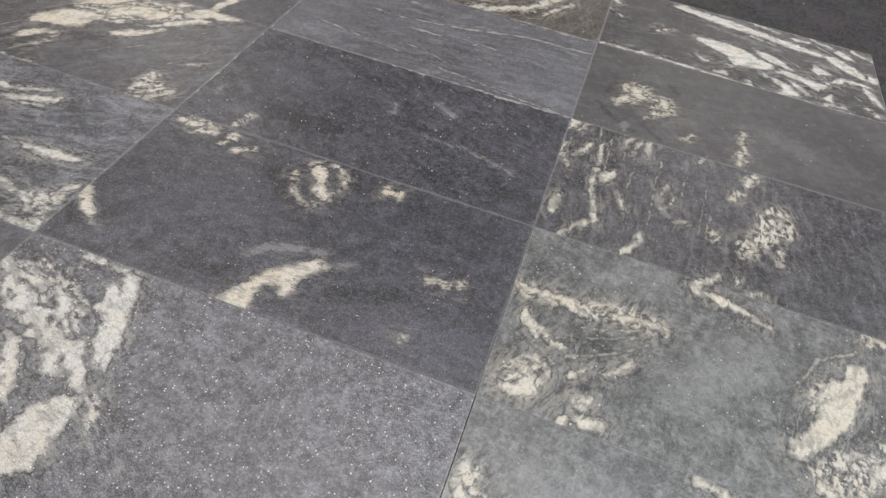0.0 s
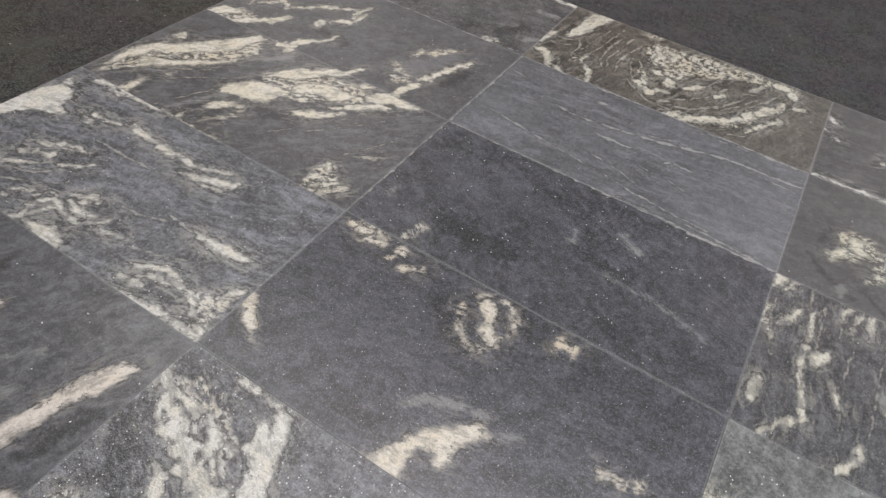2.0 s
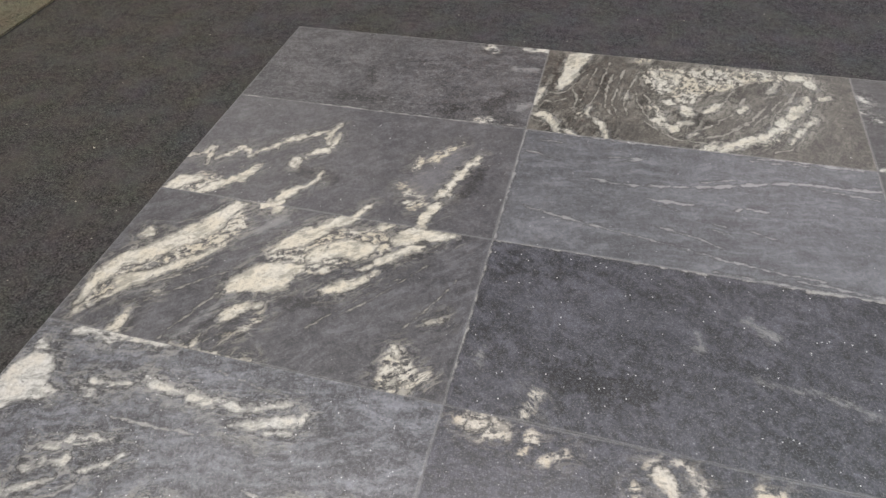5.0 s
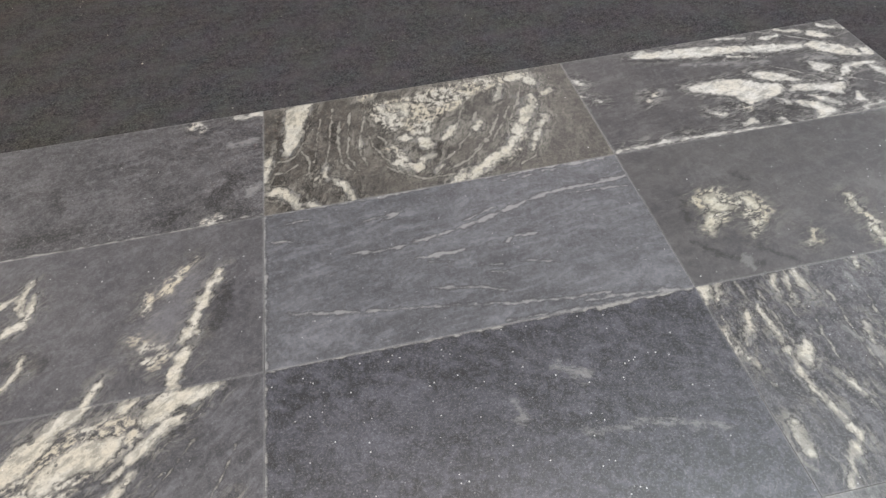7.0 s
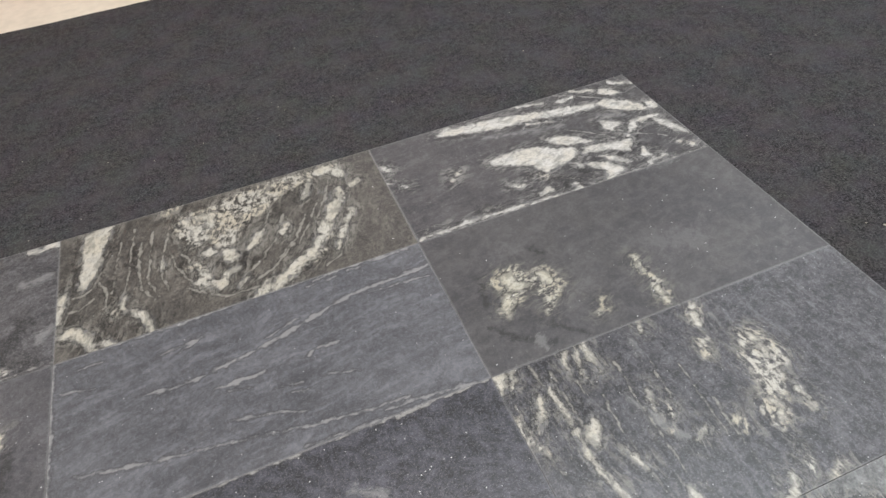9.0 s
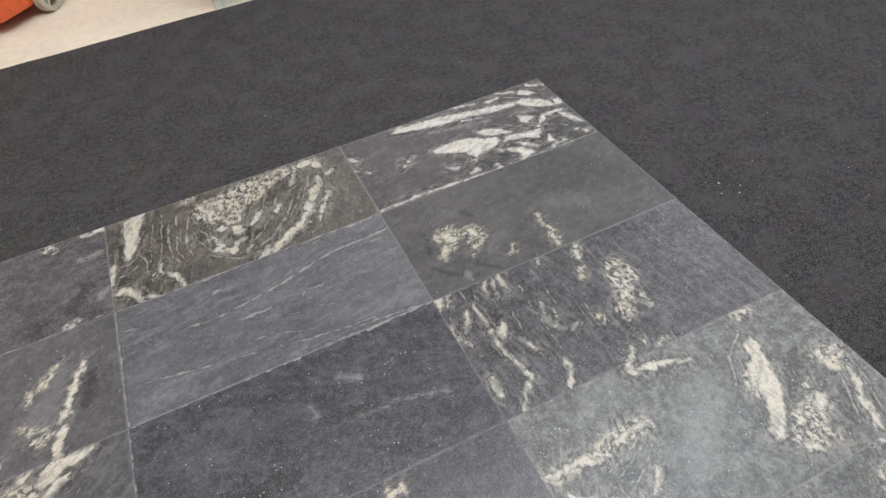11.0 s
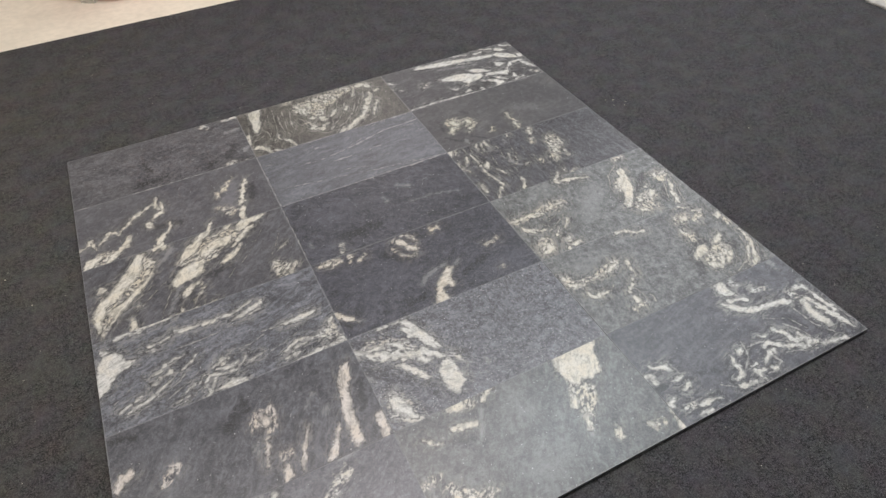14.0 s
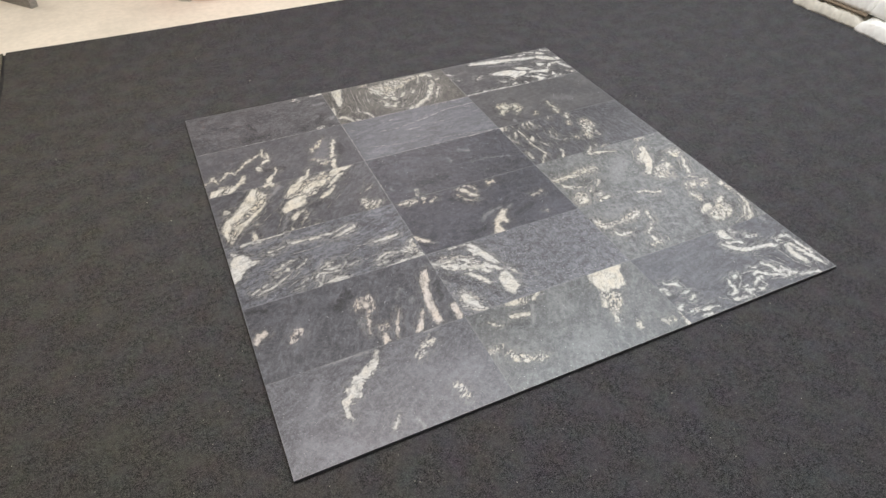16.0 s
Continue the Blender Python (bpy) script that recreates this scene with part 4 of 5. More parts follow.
s.dark(406, 35, 8, 444, 46, 5.8)
s.dark(403, 215, 10.7, 374, 177, 9)
s.dark(19, 83, 8.5, 37, 87, 8.6)
s = STONES[2, 0]
s.pale_patch(361, 294, 396, 301, 388, 279, 390, 257, 393, 242, 365, 251, 354, 267)
s.pale_patch(332, 240, 356, 223, 384, 196, 411, 187, 463, 182, 493, 175, 512, 157, 495, 151, 463, 165, 420, 169, 380, 175, 359, 191, 337, 214)
s.pale(359, 235, 4.6, 395, 225, 4.6, 404, 216, 3.1)
s.mottle(446, 237, 9.4, 470, 224, 7.8)
s.pale_patch(526, 153, 544, 148, 535, 120, 535, 95, 542, 69, 538, 44, 521, 53, 512, 76, 509, 106, 515, 131)
s.pale(545, 153, 6.1, 554, 119, 7.5, 562, 86, 8.9, 570, 54, 7.3, 578, 22, 4.3)
s.pale(537, 188, 4.7, 572, 184, 4.7, 576, 146, 4.6, 581, 85, 5.9)
s.mottle(524, 185, 9.3, 526, 170, 9.2)
s.line(487, 136, 2.2, 494, 77, 2.2, 519, 36, 2.1)
s.line(579, 165, 2.3, 591, 109, 2.3, 595, 50, 2.2)
s.pale(387, 113, 4.3, 402, 94, 7.1, 409, 61, 6.9, 438, 54, 7, 427, 34, 6.9, 402, 46, 5.5, 367, 63, 5.5, 345, 84, 5.5, 327, 83, 4.1)
s.pale(434, 74, 4.2, 436, 52, 5.6)
s.pale_patch(324, 73, 347, 69, 341, 56, 316, 53, 286, 41)
s.pale(337, 117, 2.8, 352, 106, 4.2)
s.pale(269, 54, 4, 252, 54, 2.6)
s.pale(256, 45, 3.9, 253, 26, 3.9, 258, 12, 3.8)
s.pale(296, 23, 5.2, 310, 24, 3.9)
s.line(324, 57, 2.7, 329, 29, 2.7, 301, 20, 2.6, 274, 19, 2.6)
s.pale(253, 39, 3.9, 271, 32, 3.9)
s.line(285, 102, 2.1, 325, 98, 2.8, 370, 82, 2.1, 409, 53, 2.1)
s.pale_patch(255, 110, 274, 108, 269, 95, 249, 92)
s.pale(230, 99, 2.7, 225, 77, 5.3, 220, 56, 6.5, 210, 43, 5.2, 191, 44, 3.8)
s.pale(187, 24, 3.8, 215, 19, 5.1, 232, 16, 3.8)
s.line(149, 51, 1.9, 184, 21, 1.9, 221, 25, 1.9)
s.pale(462, 20, 4.1, 510, 14, 5.6, 530, 8, 4.2)
s.mottle(460, 34, 6.9, 442, 35, 6.9)
s.pale_patch(26, 173, 50, 163, 77, 157, 73, 143, 77, 130, 57, 144, 37, 157)
s.pale_patch(2, 157, 18, 154, 16, 142, 1, 143)
s.pale(17, 137, 6.5, 16, 127, 5.1)
s.pale_patch(53, 112, 73, 116, 86, 112, 71, 105, 55, 106)
s.pale(65, 78, 5, 86, 89, 5.1)
s.pale_patch(-5, 64, 23, 78, 34, 72, 15, 61, 12, 48, -2, 58)
s.pale(68, 25, 4.9, 103, 28, 4.9, 121, 23, 2.5)
s.pale(53, 9, 4.8, 82, 8, 4.8)
s.mottle(57, 38, 7.3, 33, 37, 7.3)
s.line(286, 119, 2.1, 269, 78, 2, 236, 55, 2)
s.line(425, 114, 2.2, 451, 73, 2.1, 454, 28, 2.1)
s.line(363, 44, 2, 402, 31, 2, 441, 18, 2)
s.line(391, 151, 1.5, 449, 120, 1.5, 469, 72, 1.4)
s.dark(400, 212, 4.6, 462, 199, 6.2)
s.dark(449, 120, 11.7, 464, 84, 8.6)
s.dark(297, 96, 6.9, 263, 81, 6.7)
s.dark(118, 103, 5.2, 188, 73, 5.2)
s.dark(-9, 103, 10, 29, 112, 10.2)
s.dark(492, 60, 7.1, 513, 31, 5.6)
s.wisp(562, 290, 6.7, 566, 266, 6.6)
s.mottle(408, 286, 7.2, 414, 271, 7.1)
s = STONES[2, 1]
s.pale_patch(403, 119, 434, 133, 458, 131, 454, 116, 439, 99, 412, 97, 391, 93, 393, 105)
s.mottle_patch(491, 139, 520, 149, 525, 138, 505, 113, 514, 91, 501, 72, 477, 52, 439, 41, 414, 48, 405, 69, 422, 92, 472, 114)
s.pale_patch(494, 137, 524, 153, 528, 136, 502, 118, 480, 118)
s.pale_patch(411, 74, 431, 62, 445, 46, 439, 34, 412, 46, 405, 61)
s.pale(501, 94, 5.3, 504, 79, 5.3, 483, 57, 5.2, 461, 45, 3.8)
s.pale(460, 95, 4, 458, 79, 3.9)
s.mottle_patch(446, 259, 476, 271, 502, 262, 496, 240, 466, 228, 442, 238)
s.pale_patch(472, 263, 499, 251, 484, 233, 458, 236)
s.mottle(506, 224, 10.2, 537, 245, 9)
s.pale(527, 261, 4.5, 556, 255, 4.5)
s.mottle(441, 195, 14, 439, 169, 11)
s.pale_patch(569, 217, 597, 225, 593, 203, 569, 197)
s.mottle(589, 186, 8.7, 586, 168, 7.2)
s.pale(593, 135, 4.2, 588, 101, 5.5, 578, 72, 5.4, 563, 45, 6.6, 540, 16, 6.4, 508, -5, 6.2, 475, -18, 6.1, 455, -15, 7.3, 430, -15, 6)
s.pale(567, 77, 2.7, 540, 41, 3.9, 510, 9, 2.5)
s.line(572, 110, 2.1, 555, 67, 2, 511, 25, 1.9, 462, 5, 1.9)
s.line(597, 87, 2.1, 585, 50, 2, 550, 19, 1.9)
s.mottle_patch(142, 201, 171, 209, 191, 206, 192, 189, 173, 176, 149, 166, 120, 166, 100, 170, 72, 170, 44, 163, 20, 169, 3, 194, 9, 221, 29, 218, 31, 193, 56, 187, 89, 183, 108, 188)
s.pale(90, 175, 3.7, 119, 175, 5, 143, 177, 5.1, 175, 191, 5.2)
s.pale(13, 188, 4.9, 29, 172, 4.9, 56, 169, 3.7)
s.pale(46, 148, 2.4, 44, 127, 4.7, 59, 112, 5.9, 83, 115, 5.9, 94, 114, 3.6)
s.pale(217, 191, 3.9, 208, 172, 5.1, 205, 149, 3.8, 199, 129, 2.5)
s.pale(185, 122, 3.7, 159, 99, 3.6, 144, 86, 2.4)
s.pale_patch(140, 73, 155, 69, 156, 51, 152, 39, 139, 46, 137, 61)
s.mottle(125, 33, 6.8, 158, 35, 5.7)
s.line(188, 54, 1.8, 193, 44, 1.7, 185, 28, 1.7)
s.pale(260, 295, 4.3, 288, 289, 5.7, 310, 268, 5.7, 339, 263, 2.9)
s.line(127, 132, 1.2, 105, 115, 1.8, 78, 101, 1.2)
s.dark(70, 134, 14.4, 119, 107, 11.9)
s.dark(465, 154, 13.8, 373, 55, 15)
s.dark(482, 100, 5.3, 458, 71, 5.2)
s.dark(536, 95, 10.8, 491, 36, 12.8)
s.faint(81, 219, 15.3, 170, 235, 16)
s.pale(494, 303, 4.3, 512, 288, 4.3, 527, 277, 2.1)
s.mottle(539, 257, 7.4, 543, 249, 6.3)
s = STONES[2, 2]
s.pale_patch(442, 231, 470, 241, 473, 222, 465, 201, 455, 174, 444, 140, 410, 99, 381, 66, 363, 69, 365, 89, 387, 113, 403, 141, 398, 159, 412, 182, 422, 201, 439, 207)
s.mottle_patch(395, 184, 422, 193, 426, 151, 398, 128, 389, 156)
s.mottle_patch(416, 96, 453, 105, 485, 109, 496, 96, 477, 69, 451, 55, 451, 34, 416, 26, 390, 40, 381, 59, 403, 75)
s.pale_patch(485, 109, 494, 94, 479, 75, 456, 73, 462, 92)
s.pale_patch(439, 105, 453, 105, 434, 86, 425, 91)
s.pale_patch(394, 52, 416, 40, 414, 24, 390, 34)
s.mottle(455, 25, 7.6, 455, 31, 6.6)
s.mottle(477, 122, 7.1, 486, 124, 6)
s.mottle_patch(527, 165, 562, 170, 587, 159, 584, 141, 558, 131, 562, 113, 538, 126, 531, 155)
s.pale(556, 157, 5, 580, 152, 5)
s.pale(567, 118, 3.7, 554, 85, 4.7, 534, 59, 5.8, 527, 33, 5.6, 521, 15, 5.5)
s.line(582, 125, 1.8, 573, 82, 1.8, 551, 42, 1.7, 543, 10, 1.7)
s.line(543, 116, 1.8, 520, 67, 1.7, 500, 34, 1.7)
s.mottle_patch(-21, 195, 9, 191, 37, 189, 69, 191, 94, 191, 104, 179, 81, 172, 49, 169, 18, 167, -6, 176)
s.pale(-12, 187, 5.4, 20, 181, 5.4, 56, 180, 4.4, 82, 182, 4.4)
s.mottle_patch(94, 191, 142, 206, 176, 209, 203, 201, 209, 183, 189, 173, 159, 176, 130, 171, 107, 164, 85, 169)
s.pale(137, 181, 5.6, 170, 191, 5.7, 200, 188, 4.6)
s.pale(67, 179, 4.4, 103, 168, 4.4)
s.pale(26, 143, 4.2, 33, 127, 5.2, 48, 123, 4.1, 64, 111, 4.1, 85, 107, 4.1)
s.pale(38, 125, 3.1, 46, 111, 3.1)
s.pale(101, 72, 3, 120, 92, 3.1)
s.pale(170, 122, 2.2, 155, 98, 3.2, 140, 87, 2.1)
s.mottle_patch(24, 61, 42, 71, 63, 67, 71, 47, 73, 29, 55, 17, 30, 14, 16, 16, 13, 34)
s.pale(35, 61, 4.9, 53, 46, 7.7, 53, 29, 7.6, 27, 25, 6.6)
s.pale(40, 76, 4, 63, 75, 4, 73, 58, 3)
s.pale(129, 45, 4, 111, 37, 4.9, 123, 30, 3.9)
s.pale(144, 19, 4.9, 126, 12, 5.8, 110, 21, 3.9)
s.pale(102, 3, 4.7, 104, 13, 3.8)
s.pale(278, 275, 3.8, 302, 269, 5.1, 339, 254, 3.8)
s.pale(262, 313, 5.2, 246, 293, 7.6, 242, 279, 6.3)
s.pale(255, 280, 5, 282, 271, 5)
s.mottle(478, 290, 8.1, 509, 290, 6.8)
s.line(462, 263, 2, 408, 225, 1.9, 380, 177, 1.8)
s.line(103, 133, 1.6, 134, 142, 1.6, 173, 161, 1.7)
s.line(86, 92, 1.5, 145, 123, 1.6, 187, 153, 1.7)
s.line(101, 147, 1.1, 132, 156, 1.6, 176, 173, 1.1)
s.line(-3, 116, 1.5, 32, 98, 1.5, 77, 79, 1.5)
s.dark(128, 133, 15, 90, 115, 12.5)
s.dark(120, 73, 10.2, 95, 40, 9.8)
s.dark(32, 98, 8.1, 3, 56, 6.7)
s.dark(507, 168, 15, 458, 132, 11.9)
s.dark(527, 93, 11.8, 491, 39, 8.9)
s.dark(425, 76, 4.5, 425, 55, 4.4)
s.faint(338, 201, 30.3, 237, 112, 27.3)
s.faint(136, 254, 16.6, 197, 265, 17.1)
s = STONES[2, 3]
s.pale_patch(1, 302, 19, 303, 22, 291, 13, 278, 2, 268, -1, 274)
s.pale(29, 296, 3.5, 25, 282, 3.4, 17, 271, 2.5)
s.pale_patch(37, 237, 48, 247, 52, 240, 47, 228, 35, 210, 22, 198, 27, 214, 35, 224)
s.pale_patch(83, 180, 97, 192, 101, 181, 96, 165, 77, 148, 74, 153, 77, 169)
s.pale(114, 294, 1.8, 104, 277, 3.5, 103, 267, 1.7)
s.pale(131, 300, 1.8, 122, 268, 2.6, 121, 243, 0.8)
s.pale(147, 299, 2.7, 143, 280, 3.5, 144, 259, 2.6, 145, 245, 1.7)
s.pale(238, 295, 2.8, 236, 282, 3.7)
s.wisp(215, 274, 3.6, 202, 248, 2.6)
s.pale(184, 195, 1.2, 178, 173, 3.2, 177, 165, 1.6)
s.pale(110, 129, 1.5, 117, 114, 2.9, 120, 100, 2.1)
s.pale(202, 109, 2.2, 213, 113, 3.7, 220, 118, 2.3)
s.mottle(180, 132, 4.5, 196, 161, 3.1)
s.mottle(3, 225, 4.7, 2, 198, 5.4, 19, 169, 3.7)
s.pale(72, 101, 3.5, 76, 88, 3.4, 77, 78, 3.4)
s.pale(151, 48, 4, 152, 55, 2.7)
s.mottle_patch(354, 226, 382, 224, 386, 206, 390, 187, 393, 164, 384, 148, 367, 151, 349, 120, 343, 108, 326, 84, 305, 76, 301, 86, 299, 105, 316, 135, 327, 159, 332, 188)
s.mottle(368, 214, 8, 362, 184, 8.6, 343, 162, 7.5)
s.pale(365, 216, 4.4, 369, 203, 4.4, 366, 172, 3.4)
s.mottle(326, 116, 7, 316, 93, 6.8)
s.pale(319, 116, 3.1, 327, 101, 3.8, 316, 88, 3.8)
s.mottle(365, 112, 6.3, 363, 85, 6.1)
s.pale(362, 114, 3.2, 366, 98, 3.1, 362, 82, 3)
s.mottle(329, 291, 8.6, 317, 261, 9.2)
s.mottle(301, 234, 5.3, 296, 209, 7.8)
s.mottle(265, 107, 6.8, 267, 93, 6.7)
s.pale(319, 271, 4.7, 316, 256, 4.6)
s.line(56, 304, 0.9, 60, 261, 1.3, 63, 203, 1.2, 65, 149, 1.1, 71, 106, 1.1)
s.line(80, 273, 1.3, 78, 214, 1.2, 78, 178, 1.2)
s.line(10, 264, 0.8, 11, 217, 1.2, 16, 179, 1.1, 24, 134, 1.1)
s.line(128, 211, 1.2, 121, 158, 1.1, 123, 99, 1.1, 125, 67, 1)
s.line(171, 251, 1.3, 164, 185, 1.2, 164, 122, 1.1, 162, 73, 1)
s.line(249, 215, 0.9, 243, 158, 1.2, 239, 97, 1.1)
s.line(102, 273, 1.3, 107, 220, 1.2)
s.line(214, 232, 0.9, 206, 156, 1.2)
s.line(257, 152, 1.2, 249, 67, 1.1, 250, 19, 1)
s.pale(272, 25, 2.7, 268, 11, 4, 255, 2, 4)
s.mottle(303, 31, 5.6, 301, 20, 4.8)
s.mottle(320, 4, 4.7, 342, 10, 4.1)
s.dark(57, 288, 5.2, 76, 274, 6.9)
s.dark(49, 256, 4.2, 7, 192, 4.6)
s.dark(91, 237, 5, 92, 208, 4.8)
s.dark(351, 143, 5.7, 364, 137, 4.9)
s.dark(297, 62, 10.1, 334, 54, 10.2, 287, 42, 8.4)
s.pale(65, 252, 2.5, 68, 195, 3, 64, 131, 2.8, 80, 74, 4.3, 81, 54, 4.2)
s.pale(82, 52, 4.2, 55, 29, 3.1, 39, 3, 3)
s.pale(17, 85, 4.4, 16, 49, 4.2)
s.wisp(155, 192, 5.9, 168, 153, 5.7, 189, 120, 5.5)
s.pale_patch(156, 56, 158, 44, 145, 11, 128, 1, 126, 13, 144, 27)
s = STONES[2, 4]
s.wisp(442, 300, 4, 479, 300, 5.3, 529, 299, 4)
s.mottle_patch(69, 166, 99, 181, 126, 183, 134, 159, 166, 160, 179, 137, 181, 112, 160, 96, 137, 69, 127, 68, 135, 102, 124, 120, 104, 110, 85, 100, 69, 87, 61, 99, 77, 123, 80, 141)
s.pale_patch(82, 133, 94, 128, 92, 109, 71, 91, 64, 104)
s.pale_patch(89, 170, 115, 171, 112, 145, 132, 135, 112, 125, 92, 135)
s.pale_patch(149, 152, 167, 146, 166, 122, 150, 120)
s.faint(133, 220, 11.3, 105, 204, 8.8)
s.mottle(310, 111, 6.4, 304, 86, 8.3, 309, 70, 7.2, 307, 52, 8.1, 301, 22, 7.8, 302, 9, 3.9)
s.pale(307, 99, 3.2, 305, 82, 4.2)
s.pale(305, 42, 4, 303, 25, 3.9)
s.mottle(214, 58, 4.9, 209, 41, 4.8, 196, 36, 3.8)
s.wisp(93, 31, 7.4, 92, 21, 5.5)
s.faint(190, 101, 10.2, 213, 97, 10.2)
s.faint(169, 66, 5.9, 150, 27, 5.6)
s.dark(37, 80, 2.9, 66, 44, 3.7, 113, 16, 2.7)
s.dark(111, 57, 2.9, 161, 11, 2.8)
s.dark(163, 205, 3.4, 182, 181, 3.3)
s.dark(59, 171, 3.2, 48, 124, 4)
s.faint(349, 129, 22, 414, 112, 22.1)
s = STONES[2, 5]
s.pale_patch(140, 280, 173, 299, 181, 288, 244, 284, 280, 277, 328, 267, 376, 256, 437, 245, 486, 233, 482, 216, 409, 219, 353, 237, 313, 236, 262, 240, 217, 253, 172, 265, 149, 271)
s.pale(335, 295, 3.2, 389, 281, 3.3)
s.pale(425, 271, 4.9, 454, 273, 4.9)
s.pale(465, 293, 5, 506, 278, 6.7)
s.pale_patch(519, 276, 547, 266, 557, 237, 531, 239, 514, 258)
s.pale(556, 290, 5.1, 569, 277, 5.1, 601, 260, 3.4)
s.pale_patch(482, 228, 514, 235, 552, 207, 574, 177, 572, 154, 532, 176, 495, 204)
s.pale_patch(580, 186, 602, 187, 594, 154, 577, 161)
s.pale(374, 215, 3.1, 326, 224, 3.1)
s.pale_patch(203, 153, 236, 157, 273, 158, 307, 150, 335, 132, 366, 119, 373, 99, 344, 80, 311, 77, 289, 69, 274, 87, 270, 102, 230, 119, 202, 137)
s.pale_patch(333, 162, 360, 165, 385, 152, 407, 123, 436, 108, 402, 115, 358, 128, 335, 144)
s.pale_patch(384, 106, 419, 102, 451, 91, 482, 90, 477, 72, 459, 54, 438, 71, 395, 83, 372, 86)
s.pale_patch(363, 60, 391, 56, 414, 34, 424, 10, 394, 2, 377, 3, 387, 29, 366, 45)
s.pale_patch(400, 71, 429, 56, 447, 26, 433, 24, 412, 49)
s.pale_patch(458, 169, 478, 165, 501, 139, 487, 138, 467, 126, 454, 138)
s.pale(483, 100, 4.3, 507, 121, 5.9, 524, 134, 7.5, 547, 137, 6.1, 578, 133, 6.1)
s.pale_patch(561, 137, 582, 110, 596, 73, 594, 50, 571, 75, 559, 115)
s.pale(487, 52, 4.2, 478, 36, 5.5, 485, 27, 4.1)
s.pale(475, 12, 5.4, 508, 14, 4.1)
s.mottle(563, 37, 7, 577, 17, 5.5)
s.pale(349, 72, 5.5, 351, 61, 4.1)
s.mottle(280, 64, 8, 262, 64, 6.6)
s.pale(209, 64, 3.9, 227, 53, 5.2)
s.pale(249, 16, 3.8, 270, 23, 5.1)
s.pale(315, 19, 2.6, 323, 2, 3.8)
s.mottle(122, 145, 6.9, 137, 147, 5.5, 115, 127, 4)
s.pale_patch(1, 232, 13, 235, 22, 217, 15, 205, 7, 215)
s.pale(-1, 180, 2.7, 11, 174, 1.4)
s.pale(25, 157, 4.1, 32, 152, 2.7)
s.wisp(230, 224, 3, 322, 203, 4.5, 392, 189, 3)
s.wisp(470, 186, 4.6, 523, 162, 4.6)
s.line(474, 127, 2.2, 507, 98, 2.2, 550, 65, 2.1)
s.line(384, 175, 2.2, 429, 140, 2.2, 458, 103, 2.2)
s.line(425, 297, 2.5, 486, 258, 2.5, 525, 229, 2.4)
s.dark(247, 81, 8.1, 305, 33, 10.5, 358, 21, 6.6)
s.dark(131, 32, 7.5, 160, 21, 7.5)
s.dark(486, 67, 8.5, 507, 41, 8.3)
s.dark(410, 86, 2.8, 441, 55, 2.8)
s.dark(195, 147, 4.2, 198, 134, 4.2)
s.dark(340, 53, 6.7, 354, 36, 5.3)
s.dark(240, 21, 6.4, 295, 16, 6.4)
s.pale(6, 5, 1.8, 121, 10, 3.1, 231, 4, 3.1, 344, -2, 2.6, 464, -4, 2.6, 591, -3, 2.7)
LABELS = {
    (0, 0): "polished grey stone tile with one short white vein",
    (0, 1): "dark grey stone tile with upright rose-white veins",
    (0, 2): "blue-grey stone tile streaked with white folded veins",
    (0, 3): "dark stone tile with broad diagonal cream bands",
    (0, 4): "charcoal stone tile with thin zigzag cream veins",
    (0, 5): "plain cloudy grey stone tile on dark carpet",
    (1, 0): "greenish grey polished stone tile with cream corner patch",
    (1, 1): "glittering mica-grey stone tile with white mottled end",
    (1, 2): "near-black stone tile with a pale ring and rose streak",
    (1, 3): "plain near-black stone tile with faint grey wisps",
    (1, 4): "slate-blue stone tile with fine white lengthwise lines",
    (1, 5): "brown-grey stone tile with swirling white rings",
    (2, 0): "blue-grey stone tile with white folded swirls at one end",
    (2, 1): "green-grey stone tile with a cream flower-like patch",
    (2, 2): "pale green-grey stone tile with buff mottled veins",
    (2, 3): "dark streaked stone tile with white flecks and buff patch",
    (2, 4): "warm grey stone tile with a small pale cluster",
    (2, 5): "grey stone tile with bold white flame-like veins",
}
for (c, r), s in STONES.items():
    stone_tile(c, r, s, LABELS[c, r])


# ---- things at the edge of the carpet ----
ORANGE = speckled("orange_paint", (0.62, 0.105, 0.030), 0.12, 45, 0.42, 0.05, 0.18)
STEEL = speckled("worn_steel", (0.30, 0.29, 0.27), 0.2, 120, 0.45, 0.1, 0.3, metal=0.8)
BRACKET = speckled("dusty_steel", (0.52, 0.49, 0.42), 0.15, 110, 0.6, 0.1, 0.3)
WHEEL_GREY = speckled("wheel_plastic", (0.42, 0.39, 0.31), 0.12, 90, 0.55, 0.1, 0.3)
WOOD_GREY = speckled("weathered_wood", (0.26, 0.24, 0.21), 0.25, 90, 0.85, 0.3, 0.3)
PALE_STONE = speckled("pale_stone", (0.62, 0.64, 0.57), 0.08, 130, 0.5, 0.1, 0.15)
SACK = speckled("white_sack", (0.84, 0.82, 0.77), 0.05, 40, 0.5, 0.25, 0.12)
SACK_DULL = speckled("cream_sack", (0.66, 0.62, 0.53), 0.08, 40, 0.55, 0.25, 0.2)
CARD = speckled("brown_card", (0.20, 0.15, 0.10), 0.25, 70, 0.85, 0.3, 0.3)


